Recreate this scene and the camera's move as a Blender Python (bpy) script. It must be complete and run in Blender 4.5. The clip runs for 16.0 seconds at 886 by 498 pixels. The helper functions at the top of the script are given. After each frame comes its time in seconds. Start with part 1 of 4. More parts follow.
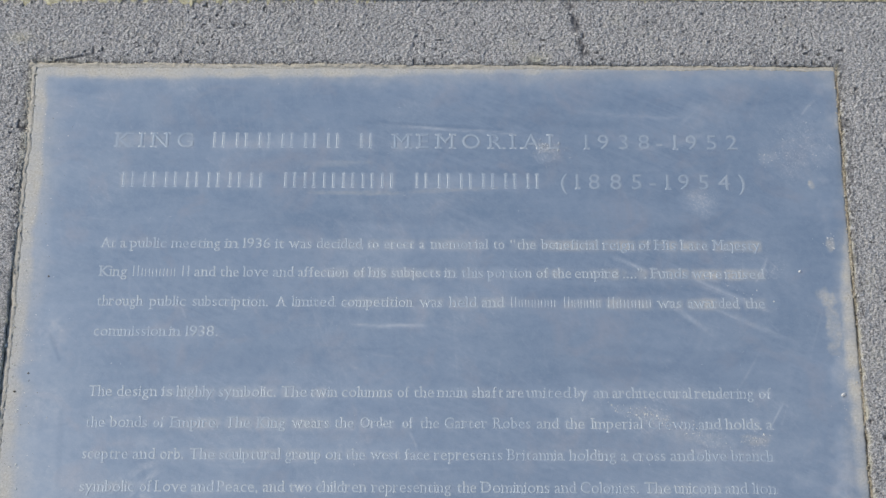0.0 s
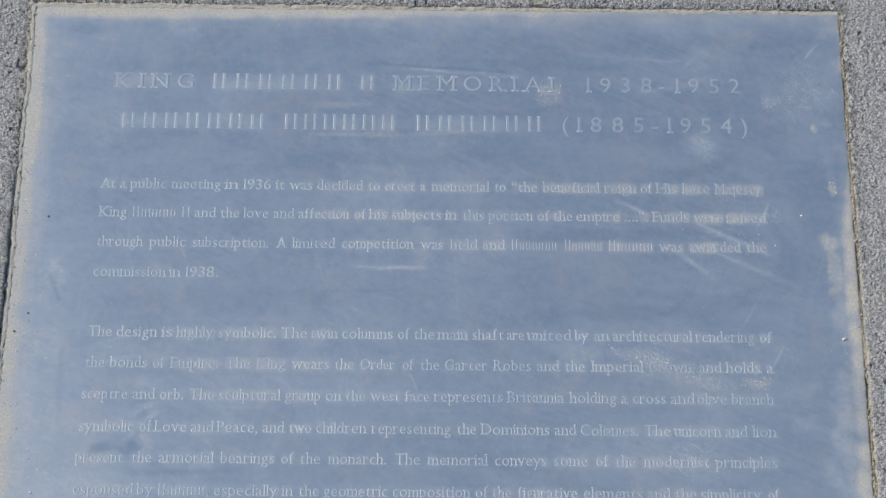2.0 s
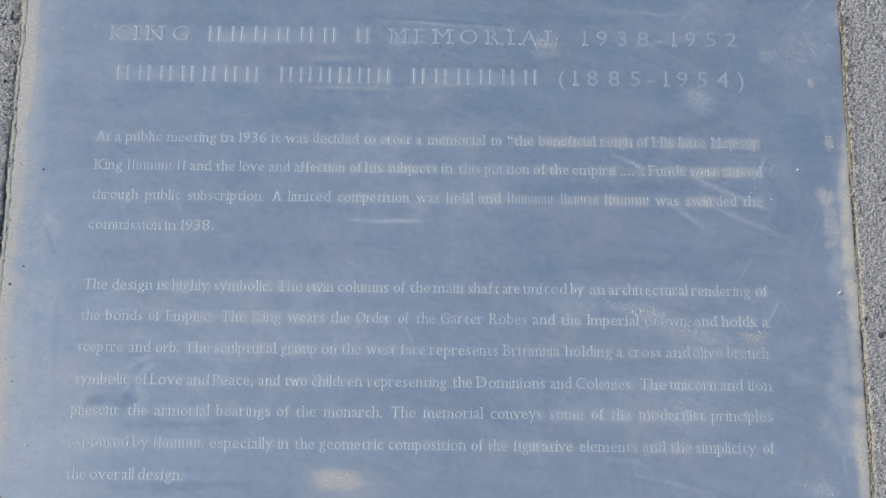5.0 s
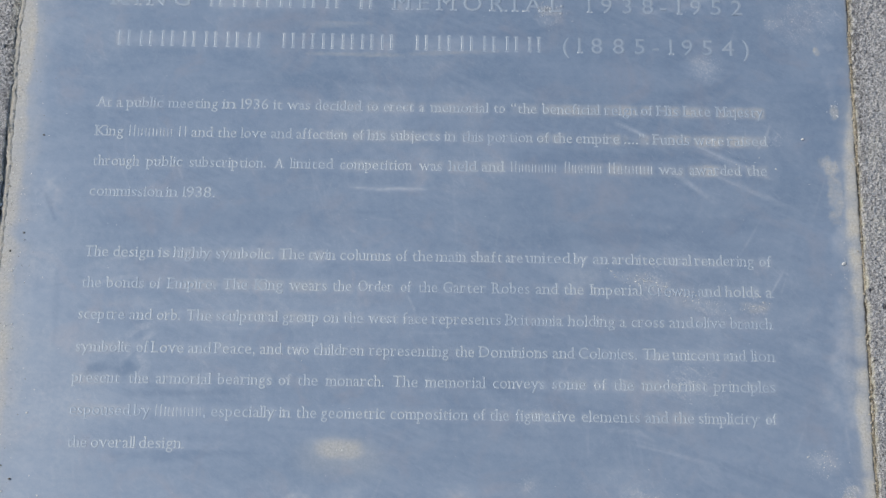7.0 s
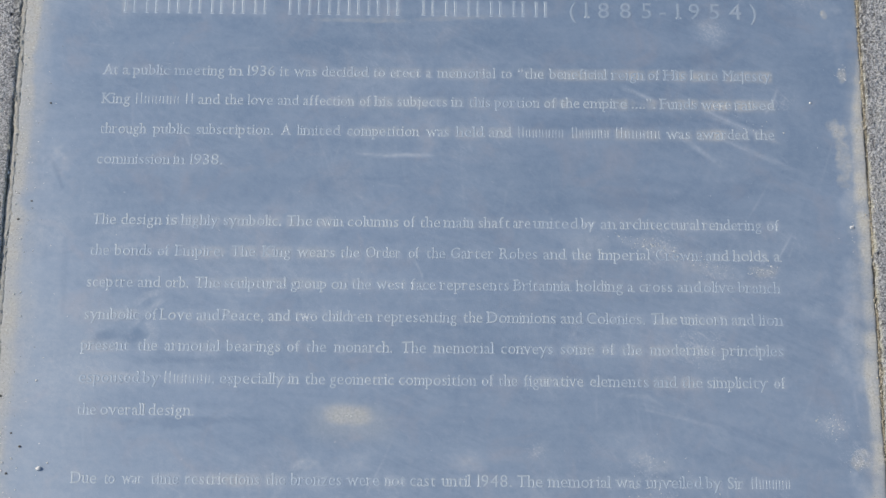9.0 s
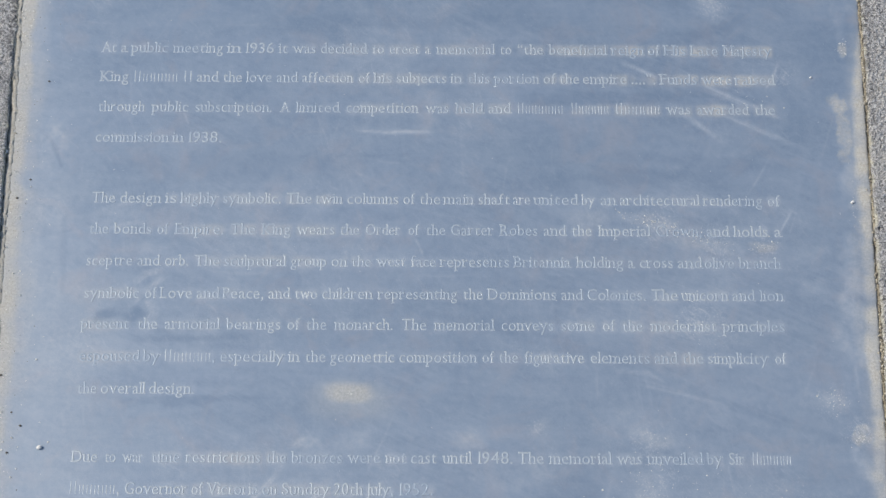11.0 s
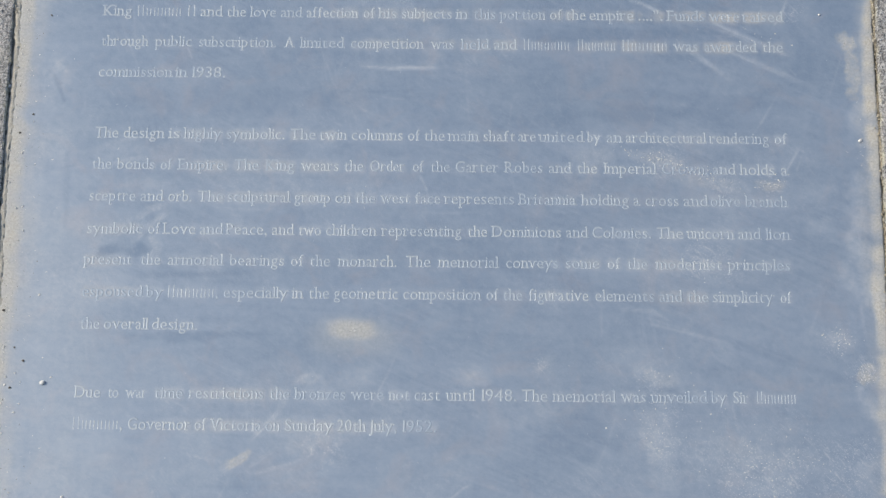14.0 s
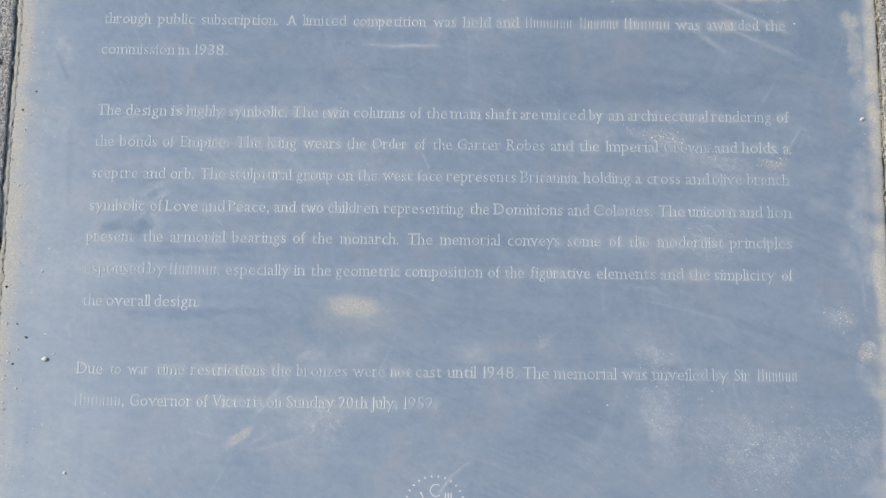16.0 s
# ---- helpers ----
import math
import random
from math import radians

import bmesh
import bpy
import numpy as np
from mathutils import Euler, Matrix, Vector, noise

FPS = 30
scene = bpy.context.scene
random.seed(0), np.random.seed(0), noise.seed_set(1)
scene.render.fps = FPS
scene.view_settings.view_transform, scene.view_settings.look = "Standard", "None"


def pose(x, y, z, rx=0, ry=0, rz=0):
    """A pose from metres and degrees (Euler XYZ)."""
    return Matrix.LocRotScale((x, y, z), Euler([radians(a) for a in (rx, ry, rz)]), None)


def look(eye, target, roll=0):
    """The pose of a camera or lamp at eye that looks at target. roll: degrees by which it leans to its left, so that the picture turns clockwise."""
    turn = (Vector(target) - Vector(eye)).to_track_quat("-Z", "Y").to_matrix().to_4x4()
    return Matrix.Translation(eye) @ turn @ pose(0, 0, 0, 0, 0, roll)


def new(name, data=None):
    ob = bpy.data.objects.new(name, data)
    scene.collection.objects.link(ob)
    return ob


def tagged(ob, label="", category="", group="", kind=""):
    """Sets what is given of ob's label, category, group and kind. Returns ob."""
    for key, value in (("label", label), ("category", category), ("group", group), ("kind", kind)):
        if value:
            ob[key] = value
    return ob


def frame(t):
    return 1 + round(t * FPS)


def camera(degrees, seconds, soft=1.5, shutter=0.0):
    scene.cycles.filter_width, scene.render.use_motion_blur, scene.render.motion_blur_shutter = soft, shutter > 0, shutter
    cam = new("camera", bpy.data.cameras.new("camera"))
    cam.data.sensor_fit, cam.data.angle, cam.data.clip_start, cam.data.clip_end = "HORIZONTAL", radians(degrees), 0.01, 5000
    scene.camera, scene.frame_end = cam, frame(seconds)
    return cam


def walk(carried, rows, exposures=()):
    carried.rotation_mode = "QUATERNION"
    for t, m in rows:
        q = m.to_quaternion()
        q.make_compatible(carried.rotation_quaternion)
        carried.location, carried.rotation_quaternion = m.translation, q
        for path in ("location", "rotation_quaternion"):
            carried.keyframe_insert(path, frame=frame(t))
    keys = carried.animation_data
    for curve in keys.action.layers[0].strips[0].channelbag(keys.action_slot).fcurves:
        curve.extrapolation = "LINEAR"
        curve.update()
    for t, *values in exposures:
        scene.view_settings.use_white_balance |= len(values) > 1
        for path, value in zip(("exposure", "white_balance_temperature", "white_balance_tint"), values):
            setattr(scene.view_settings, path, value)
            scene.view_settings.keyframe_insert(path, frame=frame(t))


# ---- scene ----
cam = camera(26.0, 16.0)
PATH = [
    (0, (-0.0033, -0.8307, 1.3620), (0.0061, -0.1304, -0.0765), 0.96),
    (0.5, (-0.0035, -0.8313, 1.3595), (0.0066, -0.1362, -0.0815), 1.10),
    (1, (-0.0070, -0.8342, 1.3582), (0.0068, -0.1496, -0.0880), 1.53),
    (1.5, (-0.0087, -0.8400, 1.3525), (0.0062, -0.1621, -0.0967), 1.72),
    (2, (-0.0065, -0.8386, 1.3537), (0.0059, -0.1715, -0.1006), 1.54),
    (2.5, (-0.0066, -0.8424, 1.3545), (0.0072, -0.1793, -0.1016), 1.55),
    (3, (-0.0052, -0.8408, 1.3555), (0.0081, -0.1872, -0.1048), 1.52),
    (3.5, (-0.0039, -0.8434, 1.3530), (0.0073, -0.1940, -0.1092), 1.41),
    (4, (-0.0056, -0.8477, 1.3509), (0.0075, -0.1999, -0.1120), 1.62),
    (6.5, (-0.0099, -0.8304, 1.3505), (0.0105, -0.2223, -0.1293), 2.62),
    (7, (-0.0127, -0.8307, 1.3481), (0.0086, -0.2284, -0.1341), 2.79),
    (7.5, (-0.0152, -0.8334, 1.3460), (0.0077, -0.2340, -0.1373), 2.94),
    (8, (-0.0123, -0.8341, 1.3485), (0.0056, -0.2431, -0.1382), 2.40),
    (8.5, (-0.0130, -0.8322, 1.3510), (0.0039, -0.2502, -0.1393), 2.22),
    (9, (-0.0131, -0.8309, 1.3483), (0.0026, -0.2550, -0.1444), 2.03),
    (11.5, (-0.0093, -0.8275, 1.3467), (0.0030, -0.2768, -0.1555), 1.47),
    (12, (-0.0071, -0.8284, 1.3471), (0.0036, -0.2838, -0.1573), 1.32),
    (12.5, (-0.0083, -0.8315, 1.3451), (0.0047, -0.2972, -0.1630), 1.65),
    (13, (-0.0092, -0.8347, 1.3397), (0.0028, -0.3074, -0.1709), 1.65),
    (13.5, (-0.0053, -0.8299, 1.3399), (-0.0003, -0.3151, -0.1750), 1.02),
    (14, (-0.0080, -0.8291, 1.3392), (-0.0010, -0.3192, -0.1774), 1.29),
    (14.5, (-0.0060, -0.8332, 1.3412), (-0.0046, -0.3246, -0.1758), 0.65),
    (15, (-0.0065, -0.8279, 1.3430), (-0.0049, -0.3272, -0.1766), 0.69),
    (15.5, (-0.0090, -0.8314, 1.3386), (-0.0029, -0.3307, -0.1810), 1.24),
    (16, (-0.0054, -0.8364, 1.3388), (-0.0028, -0.3367, -0.1812), 0.93),
]
# the clip's camera brightens a little between nine and eleven seconds
EXPOSURES = [(0, 0.41, 6640, 10), (4.0, 0.39, 6600, 10), (9.0, 0.42, 6600, 10), (11.4, 0.55, 6780, 10), (13.5, 0.58, 6960, 10), (16, 0.59, 7020, 9)]
walk(cam, [(t, look(eye, target, roll)) for t, eye, target, roll in PATH], EXPOSURES)

# ---------------- world, sun ----------------
SUN_UP, SUN_FROM = 42.0, 168.0          # elevation; direction it comes from, degrees from +x
world = bpy.data.worlds.new("world")
scene.world = world
world.use_nodes = True
wn, wl = world.node_tree.nodes, world.node_tree.links
sky = wn.new("ShaderNodeTexSky")
sky.sky_type, sky.sun_disc = "NISHITA", False
sky.sun_elevation, sky.sun_rotation = radians(SUN_UP), radians(90 - SUN_FROM)
wn["Background"].inputs["Strength"].default_value = 0.13
wl.new(sky.outputs[0], wn["Background"].inputs["Color"])
lamp = bpy.data.lights.new("sun", "SUN")
lamp.energy, lamp.angle, lamp.color = 3.0, radians(0.6), (1.0, 0.95, 0.86)
a, e = radians(SUN_FROM), radians(SUN_UP)
new("sun", lamp).matrix_world = look((3 * math.cos(a) * math.cos(e), 3 * math.sin(a) * math.cos(e), 3 * math.sin(e)), (0, 0, 0))


# ---------------- materials ----------------
class Nodes:
    """A small builder of node materials."""

    def __init__(self, name):
        self.mat = bpy.data.materials.new(name)
        self.mat.use_nodes = True
        self.tree = self.mat.node_tree
        self.bsdf = self.tree.nodes["Principled BSDF"]
        self.pos = self.tree.nodes.new("ShaderNodeTexCoord").outputs["Object"]

    def put(self, socket, value):
        if isinstance(value, bpy.types.NodeSocket):
            self.tree.links.new(value, socket)
        elif value is not None:
            socket.default_value = value

    def node(self, kind, **inputs):
        n = self.tree.nodes.new(kind)
        for key, value in inputs.items():
            self.put(n.inputs[key.replace("_", " ")], value)
        return n

    def noise(self, scale, detail=3.0, rough=0.55, stretch=None):
        at = self.pos
        if stretch:
            m = self.node("ShaderNodeMapping", Vector=self.pos)
            m.inputs["Scale"].default_value = stretch
            at = m.outputs[0]
        return self.node("ShaderNodeTexNoise", Vector=at, Scale=scale, Detail=detail, Roughness=rough).outputs["Fac"]

    def streaks(self, turn, along, across, detail=5.0, distort=0.5):
        """Noise drawn out along a direction (radians from +x), in features per metre."""
        a = self.node("ShaderNodeMapping", Vector=self.pos)
        a.inputs["Rotation"].default_value = (0, 0, -turn)
        b = self.node("ShaderNodeMapping", Vector=a.outputs[0])
        b.inputs["Scale"].default_value = (along, across, 1.0)
        return self.node("ShaderNodeTexNoise", Vector=b.outputs[0], Scale=1.0, Detail=detail, Roughness=0.66, Distortion=distort).outputs["Fac"]

    def cells(self, scale, feature="F1"):
        n = self.node("ShaderNodeTexVoronoi", Vector=self.pos, Scale=scale)
        n.feature = feature
        return n

    def ramp(self, fac, low, high, a=0.0, b=1.0):
        n = self.node("ShaderNodeMapRange", Value=fac)
        n.inputs["From Min"].default_value, n.inputs["From Max"].default_value = low, high
        n.inputs["To Min"].default_value, n.inputs["To Max"].default_value = a, b
        return n.outputs[0]

    def mix(self, fac, a, b):
        n = self.tree.nodes.new("ShaderNodeMix")
        n.data_type = "RGBA"
        self.put(n.inputs[0], fac), self.put(n.inputs[6], a), self.put(n.inputs[7], b)
        return n.outputs[2]

    def math(self, op, a, b=None):
        n = self.tree.nodes.new("ShaderNodeMath")
        n.operation = op
        self.put(n.inputs[0], a), self.put(n.inputs[1], b)
        return n.outputs[0]

    def attribute(self, name):
        n = self.tree.nodes.new("ShaderNodeAttribute")
        n.attribute_name = name
        sep = self.node("ShaderNodeSeparateColor", Color=n.outputs["Color"])
        return sep.outputs[0], sep.outputs[1], sep.outputs[2], n.outputs["Alpha"]

    def bump(self, height, strength, distance):
        n = self.node("ShaderNodeBump", Height=height, Strength=strength, Distance=distance)
        self.put(self.bsdf.inputs["Normal"], n.outputs[0])

    def finish(self, colour, rough, metal=0.0):
        self.put(self.bsdf.inputs["Base Color"], colour)
        self.put(self.bsdf.inputs["Roughness"], rough)
        self.put(self.bsdf.inputs["Metallic"], metal)
        return self.mat


def rgb(r, g, b):
    return (r, g, b, 1.0)


def plate_material():
    n = Nodes("weathered_bronze")
    beige, haze, specks, smear = n.attribute("wear")
    broad = n.noise(9.0, 4.0, 0.6, (0.8, 2.2, 1.0))
    fine = n.noise(900.0, 2.0, 0.6)
    light, dark = rgb(0.232, 0.278, 0.338), rgb(0.118, 0.172, 0.244)
    base = n.mix(n.ramp(broad, 0.35, 0.68), rgb(0.143, 0.198, 0.268), rgb(0.176, 0.231, 0.303))
    base = n.mix(n.ramp(fine, 0.35, 0.7, 0.0, 0.22), base, rgb(0.255, 0.295, 0.345))
    # wiping marks: level, slanting and upright, each only in places
    level = n.streaks(-0.03, 8.0, 90.0)
    base = n.mix(n.ramp(level, 0.52, 0.74, 0.0, 0.30), base, light)
    base = n.mix(n.ramp(level, 0.46, 0.28, 0.0, 0.34), base, dark)
    here = n.ramp(n.noise(7.0, 3.0, 0.6), 0.44, 0.60)
    slant = n.streaks(-0.42, 9.0, 170.0, 5.0, 0.9)
    base = n.mix(n.math("MULTIPLY", here, n.ramp(slant, 0.50, 0.70, 0.0, 0.52)), base, light)
    base = n.mix(n.math("MULTIPLY", here, n.ramp(slant, 0.46, 0.30, 0.0, 0.42)), base, dark)
    there = n.ramp(n.noise(8.0, 3.0, 0.6, (1.0, 1.0, 1.0)), 0.50, 0.40)
    upright = n.streaks(1.75, 12.0, 230.0, 4.0, 0.8)
    base = n.mix(n.math("MULTIPLY", there, n.ramp(upright, 0.54, 0.74, 0.0, 0.42)), base, light)
    wipe = n.node("ShaderNodeTexNoise", Vector=n.pos, Scale=17.0, Detail=5.0, Roughness=0.62, Distortion=1.8).outputs["Fac"]
    base = n.mix(n.ramp(wipe, 0.50, 0.70, 0.0, 0.32), base, rgb(0.222, 0.272, 0.330))
    base = n.mix(n.ramp(wipe, 0.47, 0.32, 0.0, 0.34), base, dark)
    tint = n.node("ShaderNodeTexNoise", Vector=n.pos, Scale=26.0, Detail=5.0, Roughness=0.65, Distortion=0.8).outputs["Fac"]
    base = n.mix(n.ramp(tint, 0.52, 0.70, 0.0, 0.52), base, rgb(0.232, 0.244, 0.280))
    mottle = n.noise(150.0, 4.0, 0.68)
    base = n.mix(n.ramp(mottle, 0.48, 0.70, 0.0, 0.32), base, light)
    base = n.mix(n.ramp(mottle, 0.46, 0.28, 0.0, 0.32), base, dark)
    base = n.mix(n.math("MULTIPLY", smear, 0.8), base, rgb(0.100, 0.150, 0.220))
    scumble = n.noise(260.0, 4.0, 0.7)
    haze = n.math("MULTIPLY", haze, n.ramp(scumble, 0.36, 0.60, 0.72, 1.18))
    base = n.mix(haze, base, rgb(0.362, 0.380, 0.400))
    dust = n.mix(n.ramp(n.noise(520.0, 4.0, 0.7), 0.36, 0.64), rgb(0.29, 0.272, 0.232), rgb(0.42, 0.398, 0.345))
    dust = n.mix(n.ramp(n.noise(55.0, 3.0, 0.6), 0.40, 0.66, 0.0, 0.6), dust, rgb(0.33, 0.325, 0.305))
    dust = n.mix(n.ramp(n.noise(850.0, 2.0, 0.5), 0.64, 0.72, 0.0, 0.7), dust, rgb(0.10, 0.085, 0.065))
    base = n.mix(beige, base, dust)
    dots = n.ramp(n.noise(760.0, 2.0, 0.6), 0.58, 0.68)
    scuffs = n.ramp(n.streaks(-0.85, 110.0, 420.0, 5.0, 1.2), 0.54, 0.74)
    base = n.mix(n.math("MULTIPLY", scuffs, 0.16), base, rgb(0.36, 0.38, 0.41))
    specks = n.math("MULTIPLY", specks, n.math("MAXIMUM", n.math("MULTIPLY", dots, 0.55), n.math("MULTIPLY", scuffs, 0.42)))
    base = n.mix(specks, base, rgb(0.50, 0.495, 0.48))
    cover = n.math("MAXIMUM", n.math("MAXIMUM", beige, haze), specks)
    n.bump(n.math("ADD", n.math("MULTIPLY", fine, 0.5), n.math("MULTIPLY", beige, n.noise(1400.0, 2.0))), 0.35, 0.0004)
    return n.finish(base, n.ramp(cover, 0.0, 1.0, 0.47, 0.85), n.ramp(cover, 0.0, 0.8, 0.35, 0.0))


def letter_material(name, worn, bright):
    n = Nodes(name)
    faint = n.noise(14.0, 3.0, 0.6, (1.0, 2.0, 1.0))
    grain = n.noise(700.0, 2.0)
    base = n.mix(n.ramp(faint, 0.36, 0.64), worn, bright)
    base = n.mix(n.ramp(grain, 0.35, 0.75, 0.0, 0.25), base, rgb(0.36, 0.37, 0.36))
    n.bump(grain, 0.25, 0.0003)
    return n.finish(base, 0.55, 0.2)


def fringe_material():
    """Dried polish caught round the letters' edges."""
    n = Nodes("polish_residue")
    faint = n.noise(16.0, 3.0, 0.6, (1.0, 2.0, 1.0))
    grain = n.noise(420.0, 3.0, 0.65)
    base = n.mix(n.ramp(faint, 0.34, 0.66), rgb(0.370, 0.412, 0.452), rgb(0.545, 0.552, 0.535))
    base = n.mix(n.ramp(grain, 0.42, 0.64, 0.0, 0.45), base, rgb(0.30, 0.345, 0.40))
    return n.finish(base, 0.8)


def stone_material():
    n = Nodes("bluestone")
    cell = n.cells(640.0)
    pitted = n.cells(520.0)
    grain = n.noise(780.0, 3.0, 0.7)
    clump = n.noise(400.0, 3.0, 0.65)
    broad = n.noise(16.0, 4.0, 0.6)
    pit, lichen, recess_dark, _ = n.attribute("wear")
    base = n.mix(n.ramp(grain, 0.44, 0.56), rgb(0.085, 0.083, 0.082), rgb(0.490, 0.479, 0.458))
    base = n.mix(n.ramp(cell.outputs["Color"], 0.0, 1.0, 0.0, 0.42), base, rgb(0.355, 0.350, 0.340))
    base = n.mix(n.ramp(clump, 0.56, 0.64, 0.0, 0.48), base, rgb(0.12, 0.118, 0.12))
    base = n.mix(n.ramp(broad, 0.35, 0.7, 0.0, 0.3), base, rgb(0.30, 0.295, 0.29))
    few = n.ramp(pitted.outputs["Color"], 0.62, 0.70)
    hollow = n.math("MULTIPLY", few, n.ramp(pitted.outputs["Distance"], 0.42, 0.22))
    base = n.mix(n.math("MULTIPLY", hollow, 0.8), base, rgb(0.05, 0.05, 0.052))
    chip = n.math("MULTIPLY", n.ramp(pitted.outputs["Color"], 0.30, 0.22), n.ramp(pitted.outputs["Distance"], 0.40, 0.22))
    base = n.mix(n.math("MULTIPLY", chip, 0.55), base, rgb(0.56, 0.545, 0.52))
    base = n.mix(n.ramp(lichen, 0.0, 1.0, 0.0, 0.55), base, rgb(0.40, 0.375, 0.27))
    # nearly black wherever the relief is sunk
    base = n.mix(n.ramp(recess_dark, 0.0, 1.0, 0.0, 0.88), base, rgb(0.045, 0.044, 0.048))
    height = n.math("SUBTRACT", n.math("ADD", grain, n.math("MULTIPLY", clump, 0.6)), n.math("MULTIPLY", hollow, 0.5))
    n.bump(height, 1.0, 0.0016)
    return n.finish(base, 0.9)


def crumb_material(name, dark, light, scale=800.0, stains=90.0):
    n = Nodes(name)
    grain = n.noise(scale, 3.0, 0.65)
    base = n.mix(n.ramp(grain, 0.3, 0.7), dark, light)
    base = n.mix(n.ramp(n.noise(stains, 5.0, 0.65), 0.4, 0.7, 0.0, 0.55), base, dark)
    n.bump(grain, 0.7, 0.0006)
    return n.finish(base, 0.92)


BRONZE, FRINGE, STONE = plate_material(), fringe_material(), stone_material()
LETTER = letter_material("lettering_bronze", rgb(0.220, 0.275, 0.338), rgb(0.300, 0.338, 0.368))
TITLE = letter_material("title_bronze", rgb(0.180, 0.236, 0.302), rgb(0.245, 0.290, 0.340))
MORTAR = crumb_material("lime_mortar", rgb(0.27, 0.245, 0.195), rgb(0.47, 0.43, 0.35))
OCHRE = crumb_material("ochre_grit", rgb(0.085, 0.072, 0.052), rgb(0.37, 0.33, 0.245))
CRUST = crumb_material("dust_crust", rgb(0.25, 0.235, 0.20), rgb(0.44, 0.415, 0.36), 700.0, 60.0)
MOSS = crumb_material("lichen_moss", rgb(0.20, 0.18, 0.105), rgb(0.56, 0.53, 0.38), 620.0)
PAVING = crumb_material("weathered_paving", rgb(0.17, 0.165, 0.155), rgb(0.33, 0.32, 0.30), 300.0, 1.3)
PEBBLE = crumb_material("quartz_grit", rgb(0.46, 0.44, 0.41), rgb(0.72, 0.70, 0.66))
FLECK = crumb_material("dried_polish", rgb(0.34, 0.35, 0.345), rgb(0.58, 0.575, 0.55))
SCAB = crumb_material("pale_crust", rgb(0.22, 0.26, 0.31), rgb(0.36, 0.37, 0.375))
GRIT = crumb_material("dark_grit", rgb(0.045, 0.04, 0.035), rgb(0.14, 0.12, 0.10))


# ---------------- helpers for building ----------------
def field(seed, cell):
    """A smooth random field of the plane with bumps about one cell wide; takes arrays in metres, gives -1 to 1."""
    table = np.random.RandomState(seed).uniform(-1, 1, (256, 256))

    def at(x, y):
        x, y = np.asarray(x, float) / cell + 500.3, np.asarray(y, float) / cell + 500.7
        i, j = np.floor(x).astype(int), np.floor(y).astype(int)
        u, v = x - i, y - j
        u, v = u * u * (3 - 2 * u), v * v * (3 - 2 * v)
        t = lambda p, q: table[p % 256, q % 256]
        return (t(i, j) * (1 - u) + t(i + 1, j) * u) * (1 - v) + (t(i, j + 1) * (1 - u) + t(i + 1, j + 1) * u) * v

    return at


def octaves(seed, cell, n=3):
    parts = [(field(seed + k, cell / 2 ** k), 0.55 ** k) for k in range(n)]
    total = sum(w for _, w in parts)
    return lambda x, y: sum(w * f(x, y) for f, w in parts) / total


def smooth(low, high, x):
    t = np.clip((x - low) / (high - low), 0, 1)
    return t * t * (3 - 2 * t)


def mesh_of(name, verts, faces, material, wear=None, smooth_shade=True):
    me = bpy.data.meshes.new(name)
    me.from_pydata(np.asarray(verts).tolist(), [], np.asarray(faces).tolist() if not isinstance(faces, list) else faces)
    me.materials.append(material)
    if wear is not None:
        layer = me.attributes.new("wear", "FLOAT_COLOR", "POINT")
        wear = wear if wear.shape[1] == 4 else np.c_[wear, np.ones(len(wear))]
        layer.data.foreach_set("color", wear.astype(np.float32).ravel())
    me.polygons.foreach_set("use_smooth", [smooth_shade] * len(me.polygons))
    me.update()
    return me


def quads(nu, nv, base=0):
    i = np.arange((nu - 1) * nv).reshape(nu - 1, nv)[:, :-1].ravel() + base
    return np.c_[i, i + nv, i + nv + 1, i + 1]


def part(name, me, parent, label=""):
    ob = new(name, me)
    ob.parent = parent
    return tagged(ob, label)


# ---------------- the plan, in metres ----------------
# The plaque's face is z = 0, its top edge y = 0; the stone round it stands a little proud.
PLATE_TOP, PLATE_FOOT, PLATE_THICK = 0.0, -0.690, 0.010
STONE_Z = 0.0036
SLAB_TOP, SLAB_FOOT, SLAB_SIDE = 0.0640, -0.790, 0.46


def plate_left(y):
    return -0.3312 - 0.0125 * y


def plate_right(y):
    return 0.3298 + 0.0155 * y


edge_wander, edge_chips = octaves(11, 0.030, 4), octaves(15, 0.006, 3)


def hole_left(y):
    return plate_left(y) - 0.0016 - 0.0018 * smooth(-0.02, -0.30, y) + (0.0012 * edge_wander(0.0, y) + 0.0010 * edge_chips(0.0, y)) * smooth(0.0, -0.012, y)


def hole_right(y):
    return plate_right(y) + 0.0017 + (0.0009 * edge_wander(0.3, y) + 0.0010 * edge_chips(0.3, y)) * smooth(0.0, -0.012, y)


def hole_top(x):
    return PLATE_TOP + 0.0018 + 0.0010 * edge_wander(x, 0.4) + 0.0009 * edge_chips(x, 0.4) + 0.0012 * smooth(-0.25, -0.33, x)


def hole_foot(x):
    return PLATE_FOOT - 0.002 + 0.001 * edge_wander(x, 0.8)


